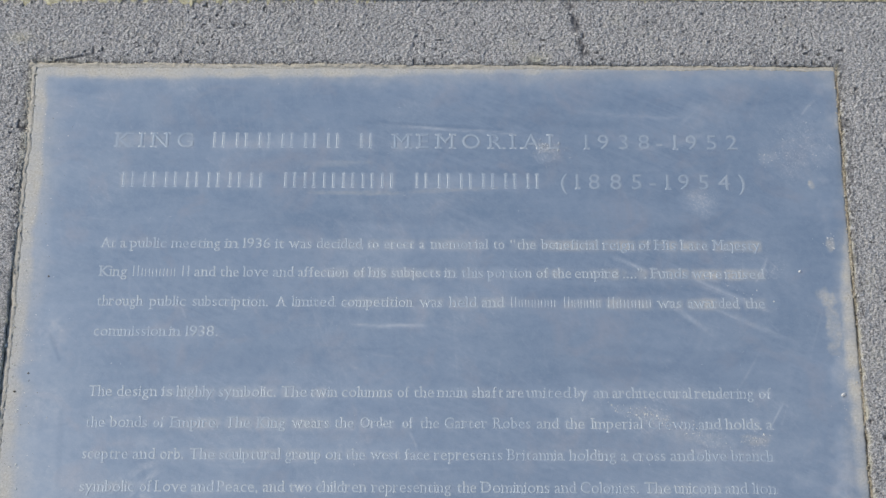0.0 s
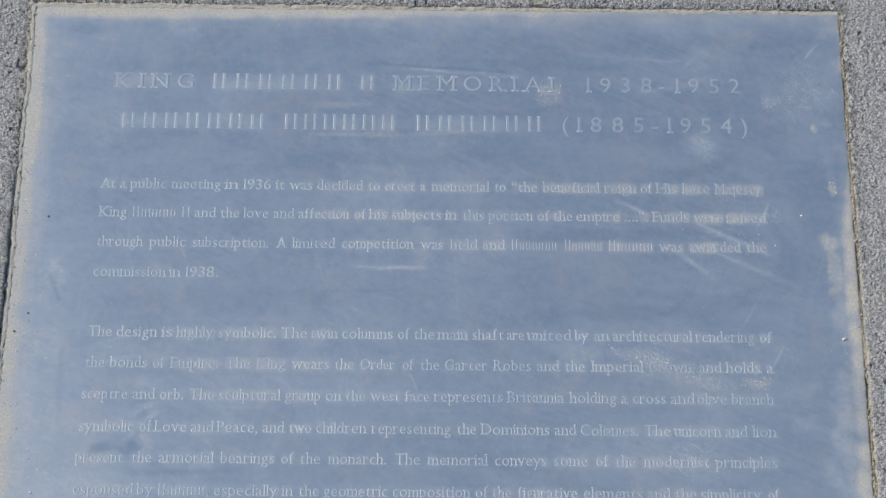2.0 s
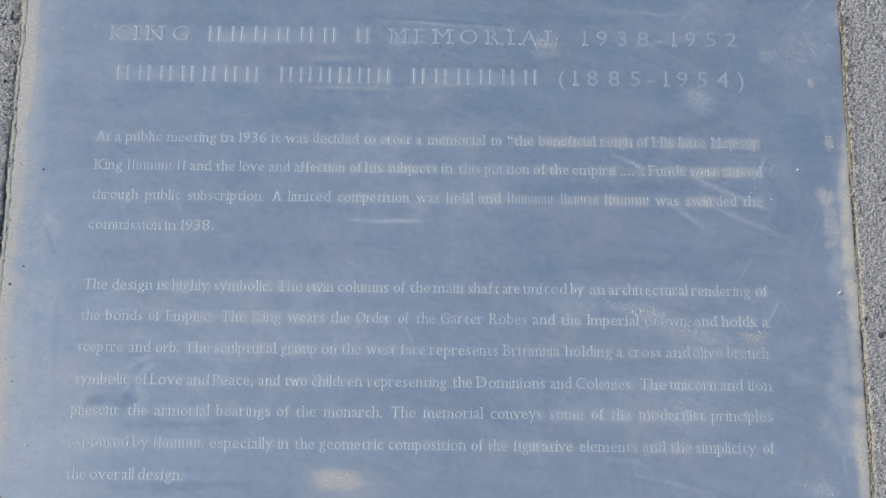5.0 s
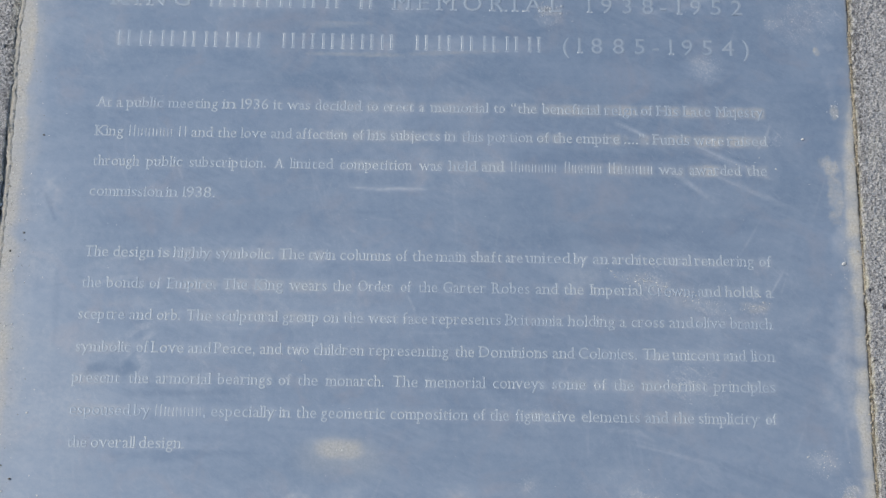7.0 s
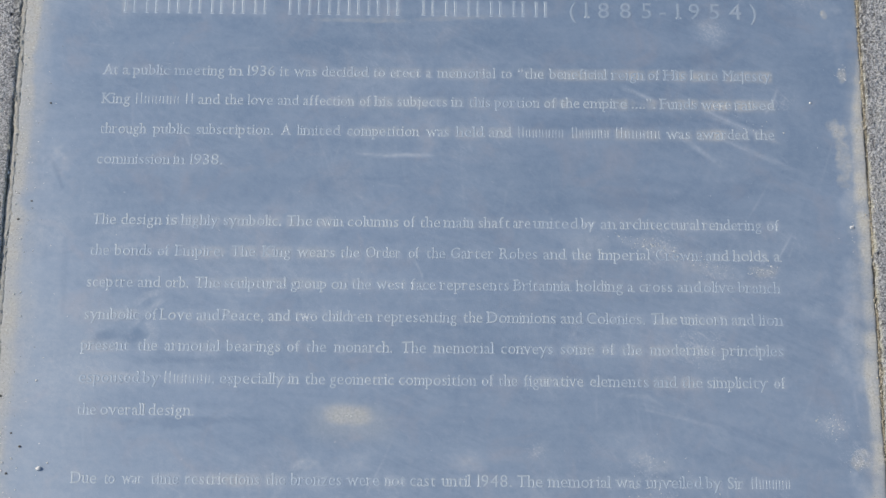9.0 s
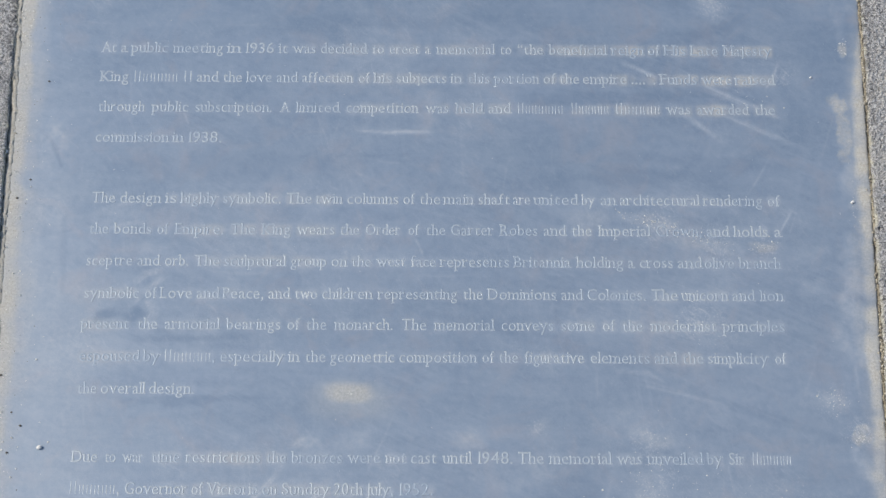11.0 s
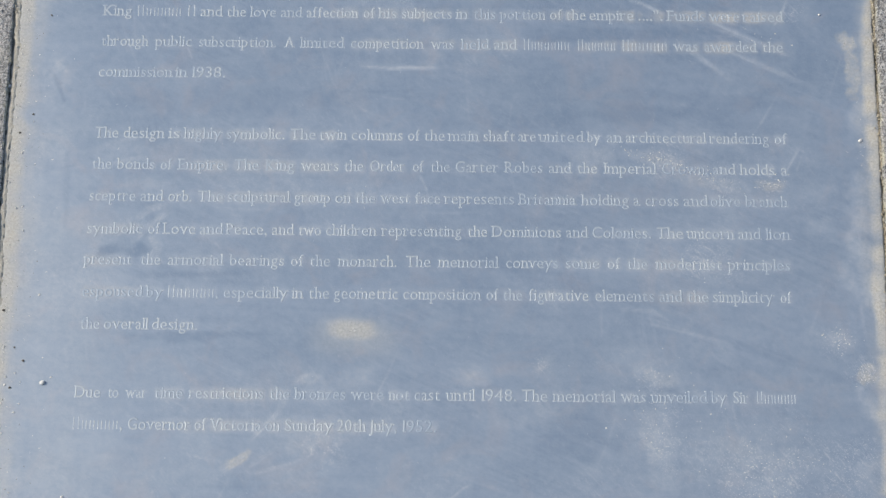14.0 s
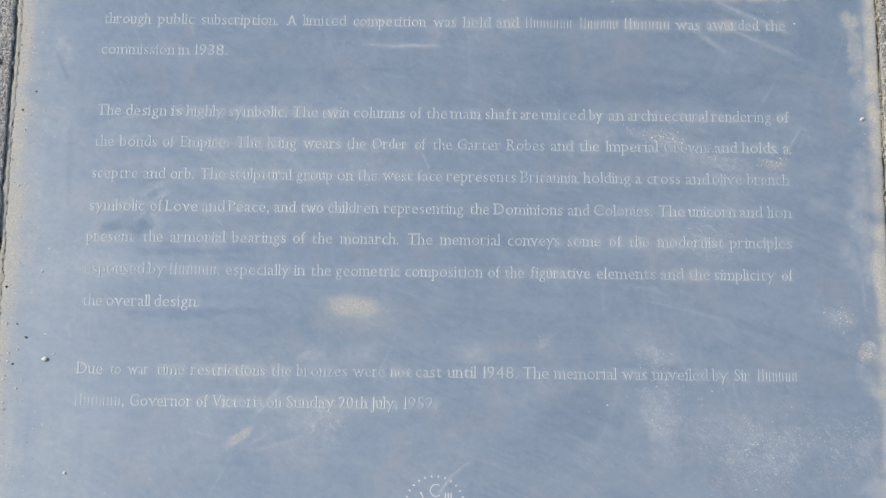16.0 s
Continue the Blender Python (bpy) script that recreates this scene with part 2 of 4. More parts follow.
# ---------------- ground ----------------
def ground():
    ring = [0.0, 0.3, 0.6, 1.0, 2.0, 5.0, 15.0, 60.0, 300.0, 2000.0]
    verts, faces, turn = [], [], 48
    for r in ring[1:]:
        for k in range(turn):
            b = 2 * math.pi * k / turn
            verts.append((r * math.cos(b), r * math.sin(b) - 0.3, -0.034))
    verts.append((0, -0.3, -0.034))
    for k in range(turn):
        faces.append((len(verts) - 1, k, (k + 1) % turn))
    for j in range(len(ring) - 2):
        for k in range(turn):
            faces.append((j * turn + k, (j + 1) * turn + k, (j + 1) * turn + (k + 1) % turn, j * turn + (k + 1) % turn))
    ob = new("ground", mesh_of("ground", verts, faces, PAVING))
    return tagged(ob, "flat weathered grey paving round the memorial stone", "ground", kind="structure")


# ---------------- the stone round the plaque ----------------
def stone_surround():
    lump, rough, tiny, sand = octaves(21, 0.030, 3), octaves(31, 0.0045, 2), field(41, 0.0022), field(43, 0.0013)
    pore, pore_where = field(51, 0.0030), field(52, 0.03)

    def crack_line(y):
        return 0.109 + 0.25 * (0.0645 - y) + 0.004 * edge_wander(0.9, y * 3)

    def relief(x, y):
        z = 0.00035 * lump(x, y) + 0.00036 * rough(x, y) + 0.00050 * tiny(x, y) + 0.00056 * sand(x, y)
        pits = smooth(0.80, 0.95, pore(x, y) + 0.14 * pore_where(x, y))
        crack = np.exp(-((x - crack_line(y)) / 0.0042) ** 2) * smooth(0.004, 0.012, y) * smooth(-0.15, 0.3, 0.5 * rough(x * 0.8, y * 0.8) + 0.6 * tiny(x * 0.8, y * 0.8))
        hole = np.exp(-(((x + 0.3385) / 0.0022) ** 2 + ((y + 0.253) / 0.0022) ** 2))
        hl, hr, ht = hole_left(y), hole_right(y), hole_top(x)
        above, beside = np.maximum(y - ht, 0), np.maximum(np.maximum(hl - x, x - hr), 0)
        near = np.minimum.reduce([np.hypot(x - hl, above), np.hypot(x - hr, above), np.hypot(y - ht, beside) + 0.002])
        chips = smooth(0.03, 0.22, 0.3 * rough(x + 3, y) + 0.6 * tiny(x, y) + 0.6 * sand(x, y)) * smooth(0.012 + 0.004 * lump(x, y), 0.001, near) * (1 - 0.65 * smooth(-0.12, -0.26, y))
        z = z - 0.0020 * smooth(-0.26, -0.06, y) * smooth(0.15, -0.25, x) - 0.0009 * smooth(-0.1, 0.0, y)
        # a broken flake at the plaque's corner
        flake = np.minimum(np.hypot(x + 0.318, (y - 0.0055) * 0.6), np.abs(y - 0.0075 - 0.22 * (x + 0.300)) + 2.0 * np.maximum(np.abs(x + 0.300) - 0.016, 0))
        flake = np.minimum(flake, np.abs(x + 0.2845) + 2.0 * np.maximum(np.abs(y - 0.0145) - 0.003, 0))
        flake = smooth(0.0012, 0.0003, flake + 0.0005 * rough(x, y))
        z = z - 0.0014 * pits - 0.0010 * crack - 0.003 * hole - 0.0014 * chips - 0.0012 * flake
        lichen = np.clip(smooth(0.2, 0.9, lump(x * 1.3, y * 1.3 + 7)) * 0.35 + smooth(0.003, 0.0, near) * smooth(-0.3, 0.5, rough(x, y + 9)), 0, 1)
        lichen = np.maximum(lichen, np.exp(-(((x - 0.083) / 0.009) ** 2 + ((y - 0.006) / 0.006) ** 2)))
        lichen = np.maximum(lichen, 0.8 * np.exp(-(((x + 0.347) / 0.010) ** 2 + ((y - 0.026) / 0.005) ** 2)))
        lichen = np.maximum(lichen, 0.9 * np.exp(-(((x + 0.312) / 0.022) ** 2 + ((y - 0.002) / 0.0045) ** 2)))
        lichen = np.maximum(lichen, 0.8 * np.exp(-(((x + 0.3335) / 0.0035) ** 2)) * smooth(-0.16, -0.05, y) * smooth(0.012, 0.0, y))
        # the colour darkens with the relief: pits, crack, hole, chips, flake
        recess_dark = np.clip(0.9 * pits + 0.9 * crack + hole + 0.8 * chips + 0.8 * flake, 0, 1)
        return z, np.stack([pits, lichen, recess_dark], -1)

    verts, faces, wear, count = [], [], [], 0

    def patch(edge, outer, along, step, bounded=False):
        """edge(s) gives the rim point at s along it, outer(s) the far point; the rim is rounded and drops into the recess."""
        nonlocal count
        s = np.arange(along[0], along[1] + step, step)
        s[-1] = along[1]
        ex, ey = edge(s)
        ox, oy = outer(s)
        ex, ey, ox, oy = (np.broadcast_to(np.asarray(v, float), s.shape) for v in (ex, ey, ox, oy))
        far = float(np.max(np.hypot(ox - ex, oy - ey)))
        across = np.r_[np.arange(0, 0.066, 0.0009), np.arange(0.066, far, 0.005), far] / far
        across = across[across <= 1.0]
        x = ex[None] + (ox - ex)[None] * across[:, None]
        y = ey[None] + (oy - ey)[None] * across[:, None]
        z, w = relief(x, y)
        d = np.hypot(x - ex[None], y - ey[None])
        free = np.ones_like(ex)
        if bounded:
            free = (ey < hole_top(ex)).astype(float)
        z = z + STONE_Z - 0.0012 * np.exp(-d / 0.0007) * free[None]
        drop = np.where(free > 0, -0.0125, z[0])
        x = np.r_[ex[None], ex[None], x]
        y = np.r_[ey[None], ey[None], y]
        z = np.r_[drop[None], z[:1] - 0.0012 * free[None], z]
        w = np.r_[w[:1], w[:1], w]
        verts.append(np.stack([x, y, z], -1).reshape(-1, 3))
        wear.append(w.reshape(-1, 3))
        q = quads(len(x), len(s), count)
        faces.append(q)
        count += x.size

    step = 0.0009
    patch(lambda s: (hole_left(s), s), lambda s: (-SLAB_SIDE, s), (PLATE_FOOT - 0.002, SLAB_TOP), step, True)
    patch(lambda s: (hole_right(s), s), lambda s: (SLAB_SIDE, s), (PLATE_FOOT - 0.002, SLAB_TOP), step, True)
    patch(lambda s: (hole_left(0.002) + s * (hole_right(0.002) - hole_left(0.002)), hole_top(-0.331 + 0.662 * s)),
          lambda s: (hole_left(SLAB_TOP) + s * (hole_right(SLAB_TOP) - hole_left(SLAB_TOP)), SLAB_TOP), (0.0, 1.0), step / 0.664)
    patch(lambda s: (s, hole_foot(s)), lambda s: (s, SLAB_FOOT), (-SLAB_SIDE, SLAB_SIDE), 0.004)
    # the sides down to the ground, and the recess's floor
    b = [(-SLAB_SIDE, SLAB_FOOT), (SLAB_SIDE, SLAB_FOOT), (SLAB_SIDE, SLAB_TOP), (-SLAB_SIDE, SLAB_TOP)]
    side = [(x, y, z) for z in (STONE_Z + 0.0002, -0.034) for x, y in b] + [(-0.345, -0.70, -0.012), (0.345, -0.70, -0.012), (0.345, 0.01, -0.012), (-0.345, 0.01, -0.012)]
    verts.append(np.array(side))
    wear.append(np.zeros((12, 3)))
    faces.append(np.array([(count + k, count + (k + 1) % 4, count + 4 + (k + 1) % 4, count + 4 + k) for k in range(4)] + [(count + 8, count + 9, count + 10, count + 11)]))
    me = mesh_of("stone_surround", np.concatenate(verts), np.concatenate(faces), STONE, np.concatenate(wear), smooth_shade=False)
    return tagged(new("stone_surround", me), "rough grey bluestone slab with a recess holding the plaque", "stone slab")


def filler(name, material, label, path, width, height, seed, density, sway=0.0012, relief=1.0):
    """A crumbly bead of mortar or grit along a path of (x, y) points; its height wanders."""
    rough, breaks = octaves(seed, 0.004, 3), octaves(seed + 7, 0.03, 3)
    s = np.arange(0, 1.00001, density)
    x, y = path(s)
    tx, ty = np.gradient(x), np.gradient(y)
    length = np.hypot(tx, ty)
    nx, ny = -ty / length, tx / length
    aside, swell = sway * breaks(x + 2, y + 2) + 0.5 * sway * rough(x + 2, y + 2), 1 + 0.35 * breaks(x + 4, y + 4) + 0.2 * rough(x + 4, y + 4)
    verts = []
    n = 7
    for k in range(n):
        u = k / (n - 1) * 2 - 1
        off = u * swell * width / 2 + aside + 0.45 * width * abs(u) * rough(x * 1.7 + 6 + u, y * 1.7 + 6)
        px, py = x + nx * off, y + ny * off
        z = (height(py) if callable(height) else height) - relief * (0.003 * abs(u) ** 3 - 0.0013 * rough(px, py) - 0.0015 * breaks(px, py))
        verts.append(np.stack([px, py, z], -1))
    ob = new(name, mesh_of(name, np.concatenate(verts), quads(n, len(s)), material))
    return tagged(ob, label, "mortar")


# ---------------- the plaque ----------------
def line_path(a, b):
    return lambda s: (a[0] + (b[0] - a[0]) * s, a[1] + (b[1] - a[1]) * s)


# Deposits of polish and dust on the face: x, y, half width, half height (mm), turn (degrees), strength
BEIGE_SPOTS = [
    (-147, -539, 13, 4.5, 36, 0.55), (301, -108, 2.5, 5, 20, 0.9), (306, -210, 8, 11, 0, 0.75), (310, -234, 8, 26, 0, 0.55),
    (313, -161, 4, 7, 0, 0.6), (305, -472, 9, 8, 40, 0.6), (90, -76, 12, 6, 0, 0.28), (318, -315, 5, 30, 0, 0.4),
    (-79, -91, 26, 3, 2, 0.20), (-65, -118, 46, 2, 0, 0.30), (15, -115, 48, 2.2, 3, 0.24), (240, -327, 11, 5, 8, 0.3),
]
HAZE_SPOTS = [
    (-295, -238, 9, 14, 0, 0.5), (-300, -255, 7, 18, 0, 0.35), (-226, -332, 24, 9, 5, 0.22), (160, -307, 34, 8, -14, 0.4),
    (200, -325, 36, 7, -10, 0.36), (150, -474, 22, 9, -20, 0.36), (152, -525, 16, 34, 8, 0.32), (215, -535, 46, 28, 0, 0.24),
    (-92, -520, 30, 16, 12, 0.28), (-97, -478, 14, 5, 10, 0.45), (72, -466, 13, 8, 30, 0.22), (20, -476, 16, 12, 0, 0.26),
    (-10, -215, 12, 20, 0, 0.22), (222, -45, 26, 20, 45, 0.22),
]
HAZE_AREAS = [
    (286, -445, 16, 11, -30, 0.24), (300, -80, 20, 46, 0, 0.22), (268, -84, 10, 9, 0, 0.3), (195, -390, 34, 10, -15, 0.16),
    (60, -500, 40, 16, 0, 0.18), (-62, -476, 18, 10, 20, 0.26), (110, -305, 30, 14, 0, 0.22), (-285, -550, 40, 50, 0, 0.14),
    (208, -122, 14, 9, -40, 0.3), (-240, -305, 26, 12, 12, 0.2),
]
# Dark greasy smears, in the same terms
DARK_SPOTS = [
    (-248, -382, 10, 5, 5, 0.75), (-227, -382, 8, 5, 10, 0.65), (0, -56, 50, 2.6, -4, 0.55), (90, -52, 60, 5, -2, 0.3), (60, -100, 60, 5, -6, 0.3),
    (120, -205, 60, 5, 2, 0.3), (250, -462, 62, 4, -18, 0.24), (-180, -400, 46, 3, 2, 0.4), (-180, -447, 46, 3.5, 2, 0.35), (150, -270, 70, 8, 4, 0.35),
    (40, -390, 60, 6, -8, 0.3), (-40, -140, 90, 7, 0, 0.25), (165, -486, 14, 3.5, -16, 0.4),
]
MORE_DARK = [
    (200, -150, 40, 6, 20, 0.3), (110, -410, 60, 5, -10, 0.3), (100, -515, 34, 20, 10, 0.3), (-150, -262, 80, 12, 0, 0.28), (200, -110, 30, 8, 30, 0.35),
    (-200, -60, 60, 10, 0, 0.25), (90, -92, 10, 2.5, 10, 0.4), (-292, -255, 1.6, 12, 22, 0.5), (-282, -330, 3, 40, 3, 0.3), (200, -258, 60, 6, -3, 0.25),
]
# Rub marks: a line of points (x, y, mm), half width (mm), strength
RUBS = [
    ("138 -173 153 -180 170 -189", 1.9, 0.34), ("198 -190 222 -202 254 -216", 1.1, 0.55), ("204 -197 226 -206 250 -219", 0.8, 0.35),
    ("173 -208 192 -222 216 -241", 1.6, 0.30), ("214 -216 240 -228 268 -242", 1.5, 0.40), ("238 -212 264 -222", 1.2, 0.35), ("249 -198 257 -187 262 -172", 1.0, 0.40),
    ("-38 -56 20 -60 80 -64", 1.5, 0.35), ("105 -41 187 -48 253 -37", 2.0, 0.16), ("154 -78 196 -72 243 -51", 1.8, 0.18), ("196 -57 208 -44 222 -29", 1.3, 0.30),
    ("200 -116 210 -123 219 -132", 1.2, 0.5), ("206 -112 216 -120 226 -129", 0.8, 0.4), ("298 -46 305 -36 313 -28", 1.2, 0.40),
    ("-270 -308 -253 -298 -226 -292", 2.0, 0.36), ("-257 -317 -235 -310 -208 -307", 1.5, 0.34), ("-230 -359 -220 -350 -205 -346", 2.0, 0.42), ("-231 -375 -219 -363 -203 -349", 2.0, 0.45),
    ("-219 -368 -212 -380 -218 -393", 2.6, 0.42), ("-243 -362 -228 -366 -216 -360", 1.1, 0.32), ("253 -318 258 -309 266 -295", 0.9, 0.26), ("262 -316 267 -301", 0.6, 0.18),
    ("-160 -547 -148 -540 -134 -528", 2.6, 0.50), ("-139 -525 -123 -508 -110 -491", 1.7, 0.55), ("-138 -549 -114 -542 -98 -537", 1.0, 0.38), ("-98 -537 -94 -534 -94 -529 -98 -527.5", 0.8, 0.75),
    ("-109 -483 -97 -475 -84 -482", 1.2, 0.45), ("-140 -545 -120 -530 -105 -528", 1.4, 0.24), ("-76 -483 -50 -469", 1.6, 0.25), ("141 -433 174 -441 212 -450", 0.9, 0.20), ("140 -428 165 -436 190 -444", 0.8, 0.12),
    ("125 -423 151 -425 166 -434", 1.3, 0.20), ("-73 -231 -42 -234 6 -233", 1.5, 0.36), ("-6 -580 5 -565 13.5 -558 23 -552.5", 0.7, 0.6), ("11 -580 17 -568", 0.6, 0.3),
    ("-120 -324 -110 -332 -101 -345", 0.6, 0.4), ("50 -256 43 -311", 0.5, 0.25), ("84 -246 84 -265", 0.5, 0.3), ("144 -363 137 -391", 0.5, 0.14), ("-35 -460 -54 -503", 0.6, 0.25),
    ("-193 -230 -198 -218", 0.5, 0.3), ("-20 -320 -13 -335", 0.6, 0.35), ("303 -350 309 -389", 0.8, 0.35), ("303 -415 306 -446", 0.9, 0.3), ("114 -418 114 -452", 0.8, 0.12),
    ("-306 -234 -304 -270", 1.2, 0.34), ("-276 -220 -272 -290", 1.6, 0.14), ("-290 -290 -286 -370", 1.4, 0.16), ("300 -486 318 -520", 1.6, 0.25), ("206 -490 212 -520", 0.7, 0.35),
]
# Patches of fine white scuffs: x, y, radius (mm)
SPECKLED = [(284, -446, 18), (304, -470, 16), (90, -80, 14), (243, -327, 14), (165, -308, 30), (205, -322, 26), (212, -124, 20), (290, -70, 36), (225, -545, 66), (285, -545, 40),
            (155, -520, 34), (-85, -530, 26), (266, -185, 14), (190, -386, 26), (70, -468, 14), (150, -474, 22)]


def wear_of_plate(x, y, words):
    """Beige deposit, pale haze, light specks and dark smears on the plaque's face."""
    ragged, broad, mid, tiny = octaves(61, 0.012, 4), octaves(71, 0.11, 3), octaves(81, 0.028, 3), octaves(91, 0.003, 2)
    torn = octaves(63, 0.0065, 3)
    streak, wipes = octaves(95, 0.02, 3), octaves(97, 0.05, 3)
    r, b, m, f = ragged(x, y), broad(x, y), mid(x, y), torn(x, y)
    g = tiny(x, y)
    left, right, top = x - plate_left(y), plate_right(y) - x, PLATE_TOP - y
    rows_y, cols_x = y[0], x[:, x.shape[1] // 2]

    def window(x0, x1, y0, y1):
        """The part of the grid round a mark, in metres."""
        i = np.nonzero((cols_x > x0 - 0.012) & (cols_x < x1 + 0.012))[0]
        j = np.nonzero((rows_y > y0) & (rows_y < y1))[0]
        return slice(i[0], i[-1] + 1), slice(j[0], j[-1] + 1)

    def rim(d, width, soft, wobble):
        w = np.maximum(width + wobble * (0.45 * r + 0.9 * m), 0.0006)
        return 1 - smooth(w - soft, w + soft, d)

    # the dust along the edges: a thick core, then a thin veil that fades inwards
    low, mid_way = smooth(-0.40, -0.60, y), smooth(-0.14, -0.32, y)
    beige = rim(left, 0.0125 - 0.007 * low, 0.0042 + 0.003 * mid_way, 0.004) * (0.80 - 0.08 * low + 0.25 * r)
    beige = np.maximum(beige, 0.34 * rim(left, 0.019 - 0.006 * low, 0.012, 0.008) * (0.8 + 0.4 * r))
    beige = np.maximum(beige, rim(top, 0.0122 - 0.0100 * smooth(-0.27, 0.30, x), 0.0042, 0.0030) * (0.84 - 0.26 * smooth(-0.1, 0.2, x) + 0.30 * r))
    beige = np.maximum(beige, 0.30 * rim(top, 0.0135 - 0.005 * smooth(-0.2, 0.3, x), 0.0075, 0.006) * (0.8 + 0.5 * r))
    wide = 0.0014 + 0.0082 * smooth(-0.13, -0.20, y) + 0.001 * smooth(-0.3, -0.5, y)
    beige = np.maximum(beige, rim(right, wide, 0.0042, 0.0036) * (0.78 - 0.16 * smooth(-0.25, -0.35, y) + 0.5 * r))
    beige = np.maximum(beige, 0.30 * rim(right, wide + 0.004, 0.007, 0.006) * (0.7 + 0.6 * r))
    upright = wipes(x * 6, y * 0.8)
    haze = 0.18 * rim(left, 0.040 + 0.04 * smooth(-0.25, -0.5, y), 0.036, 0.012) * smooth(-0.02, -0.30, y) * (0.9 + 0.45 * upright)
    haze = np.maximum(haze, 0.17 * rim(left, 0.030, 0.012, 0.008) * (0.8 + 0.6 * upright))
    haze = np.maximum(haze, 0.20 * rim(right, 0.020, 0.012, 0.03) * smooth(-0.3, 0.5, m + r))
    haze = np.maximum(haze, 0.17 * rim(top, 0.018, 0.012, 0.012) * (0.9 + 0.4 * r))

    def spot(cx, cy, hw, hh, turn, ragging):
        reach = 1.9 * max(hw, hh) / 1000
        cx, cy = cx / 1000, cy / 1000
        cut = window(cx - reach, cx + reach, cy - reach, cy + reach)
        c, s = math.cos(radians(turn)), math.sin(radians(turn))
        dx, dy = x[cut] - cx, y[cut] - cy
        d = np.hypot((dx * c + dy * s) / (hw / 1000), (dy * c - dx * s) / (hh / 1000))
        if ragging > 1:
            return cut, (1 - smooth(0.60, 1.10, d + 0.45 * r[cut] + 0.6 * f[cut])) * (0.72 + 0.5 * g[cut] + 0.3 * f[cut])
        return cut, 1 - smooth(0.35, 1.30, d + ragging * (0.7 * r[cut] + 0.6 * m[cut] + 0.45 * f[cut]))

    def lay(field_, cut, value):
        field_[cut] = np.maximum(field_[cut], value)

    for cx, cy, hw, hh, turn, s in BEIGE_SPOTS:
        cut, v = spot(cx, cy, hw, hh, turn, 1.3)
        lay(beige, cut, s * v)
    # the one thick cream smear, squarish with a scratched middle
    cut = window(-0.125, -0.01, -0.475, -0.41)
    dx, dy = (x[cut] + 0.0665) / 0.0215, (y[cut] + 0.4415) / 0.0095
    d = (np.abs(dx) ** 3.2 + np.abs(dy + 0.10 * dx) ** 2.6) ** (1 / 2.9) + 0.10 * r[cut]
    lay(beige, cut, 0.66 * (1 - smooth(0.45, 1.25, d)) * (0.95 + 0.12 * g[cut]))
    lay(beige, cut, 0.24 * (1 - smooth(0.6, 1.9, d + 0.25 * dy)))
    for cx, cy, hw, hh, turn, s in HAZE_SPOTS + HAZE_AREAS:
        cut, v = spot(cx, cy, hw, hh, turn, 0.9)
        grainy = 0.40 + 0.60 * smooth(-0.4, 0.5, r[cut] + 0.4 * f[cut]) + 0.35 * g[cut]
        lay(haze, cut, 0.8 * s * v * grainy)
        lay(beige, cut, 0.30 * s * v * smooth(-0.1, 0.6, m[cut] + 0.6 * f[cut]))
    for points, hw, s in RUBS:
        p = np.array([float(w) / 1000 for w in points.split()]).reshape(-1, 2)
        hw /= 1000
        cut = window(p[:, 0].min() - 4 * hw, p[:, 0].max() + 4 * hw, p[:, 1].min() - 4 * hw, p[:, 1].max() + 4 * hw)
        xs, ys = x[cut], y[cut]
        runs = np.hypot(*(p[1:] - p[:-1]).T)
        total, gone = runs.sum(), 0.0
        best, where, side = np.full(xs.shape, 9.0), np.zeros(xs.shape), np.zeros(xs.shape)
        for (ax, ay), (bx, by), run in zip(p[:-1], p[1:], runs):
            t = np.clip(((xs - ax) * (bx - ax) + (ys - ay) * (by - ay)) / run ** 2, 0, 1)
            d = np.hypot(xs - ax - t * (bx - ax), ys - ay - t * (by - ay))
            closer = d < best
            best = np.where(closer, d, best)
            where = np.where(closer, (gone + t * run) / total, where)
            side = np.where(closer, ((ys - ay) * (bx - ax) - (xs - ax) * (by - ay)) / run, side)
            gone += run
        ends = smooth(0.0, 0.2, where) * smooth(1.0, 0.75, where) + 0.15
        hairs = 0.25 + 0.75 * smooth(-0.3, 0.4, streak(where * total * 0.7 + p[0, 0], side * 24))
        lay(haze, cut, s * np.exp(-((best + 0.35 * hw * r[cut]) / (1.2 * hw)) ** 2) * ends * hairs)
    # polish left round the words
    for row_y, height, x0, x1 in words:
        cut = window(x0 - 0.004, x1 + 0.004, row_y - 0.5 * height, row_y + 1.6 * height)
        xs, ys = x[cut], y[cut]
        band = np.exp(-(((ys - row_y - height * 0.36) / (height * 0.52)) ** 4))
        band = band * smooth(x0 - 0.0030, x0 + 0.0015, xs) * smooth(x1 + 0.0030, x1 - 0.0015, xs) * (0.7 + 0.5 * r[cut])
        strong = smooth(0.04, 0.13, xs) * smooth(-0.25, -0.22, ys) * np.clip(0.75 + 0.9 * m[cut] + 0.5 * r[cut], 0, 1)
        lay(beige, cut, (0.66 if height < 0.012 else 0.0) * band * strong)
        lay(haze, cut, band * np.clip(0.17 + 0.26 * b[cut] + 0.20 * m[cut], 0.05, 0.23))
        lay(beige, cut, band * np.clip(0.55 * smooth(0.05, 0.55, 0.7 * b[cut] + 0.4 * m[cut] + 0.25 * smooth(0.05, 0.2, xs) * smooth(-0.26, -0.2, ys)) - 0.08, 0, 0.28))
    # fine random rubbing
    rng = np.random.RandomState(5)
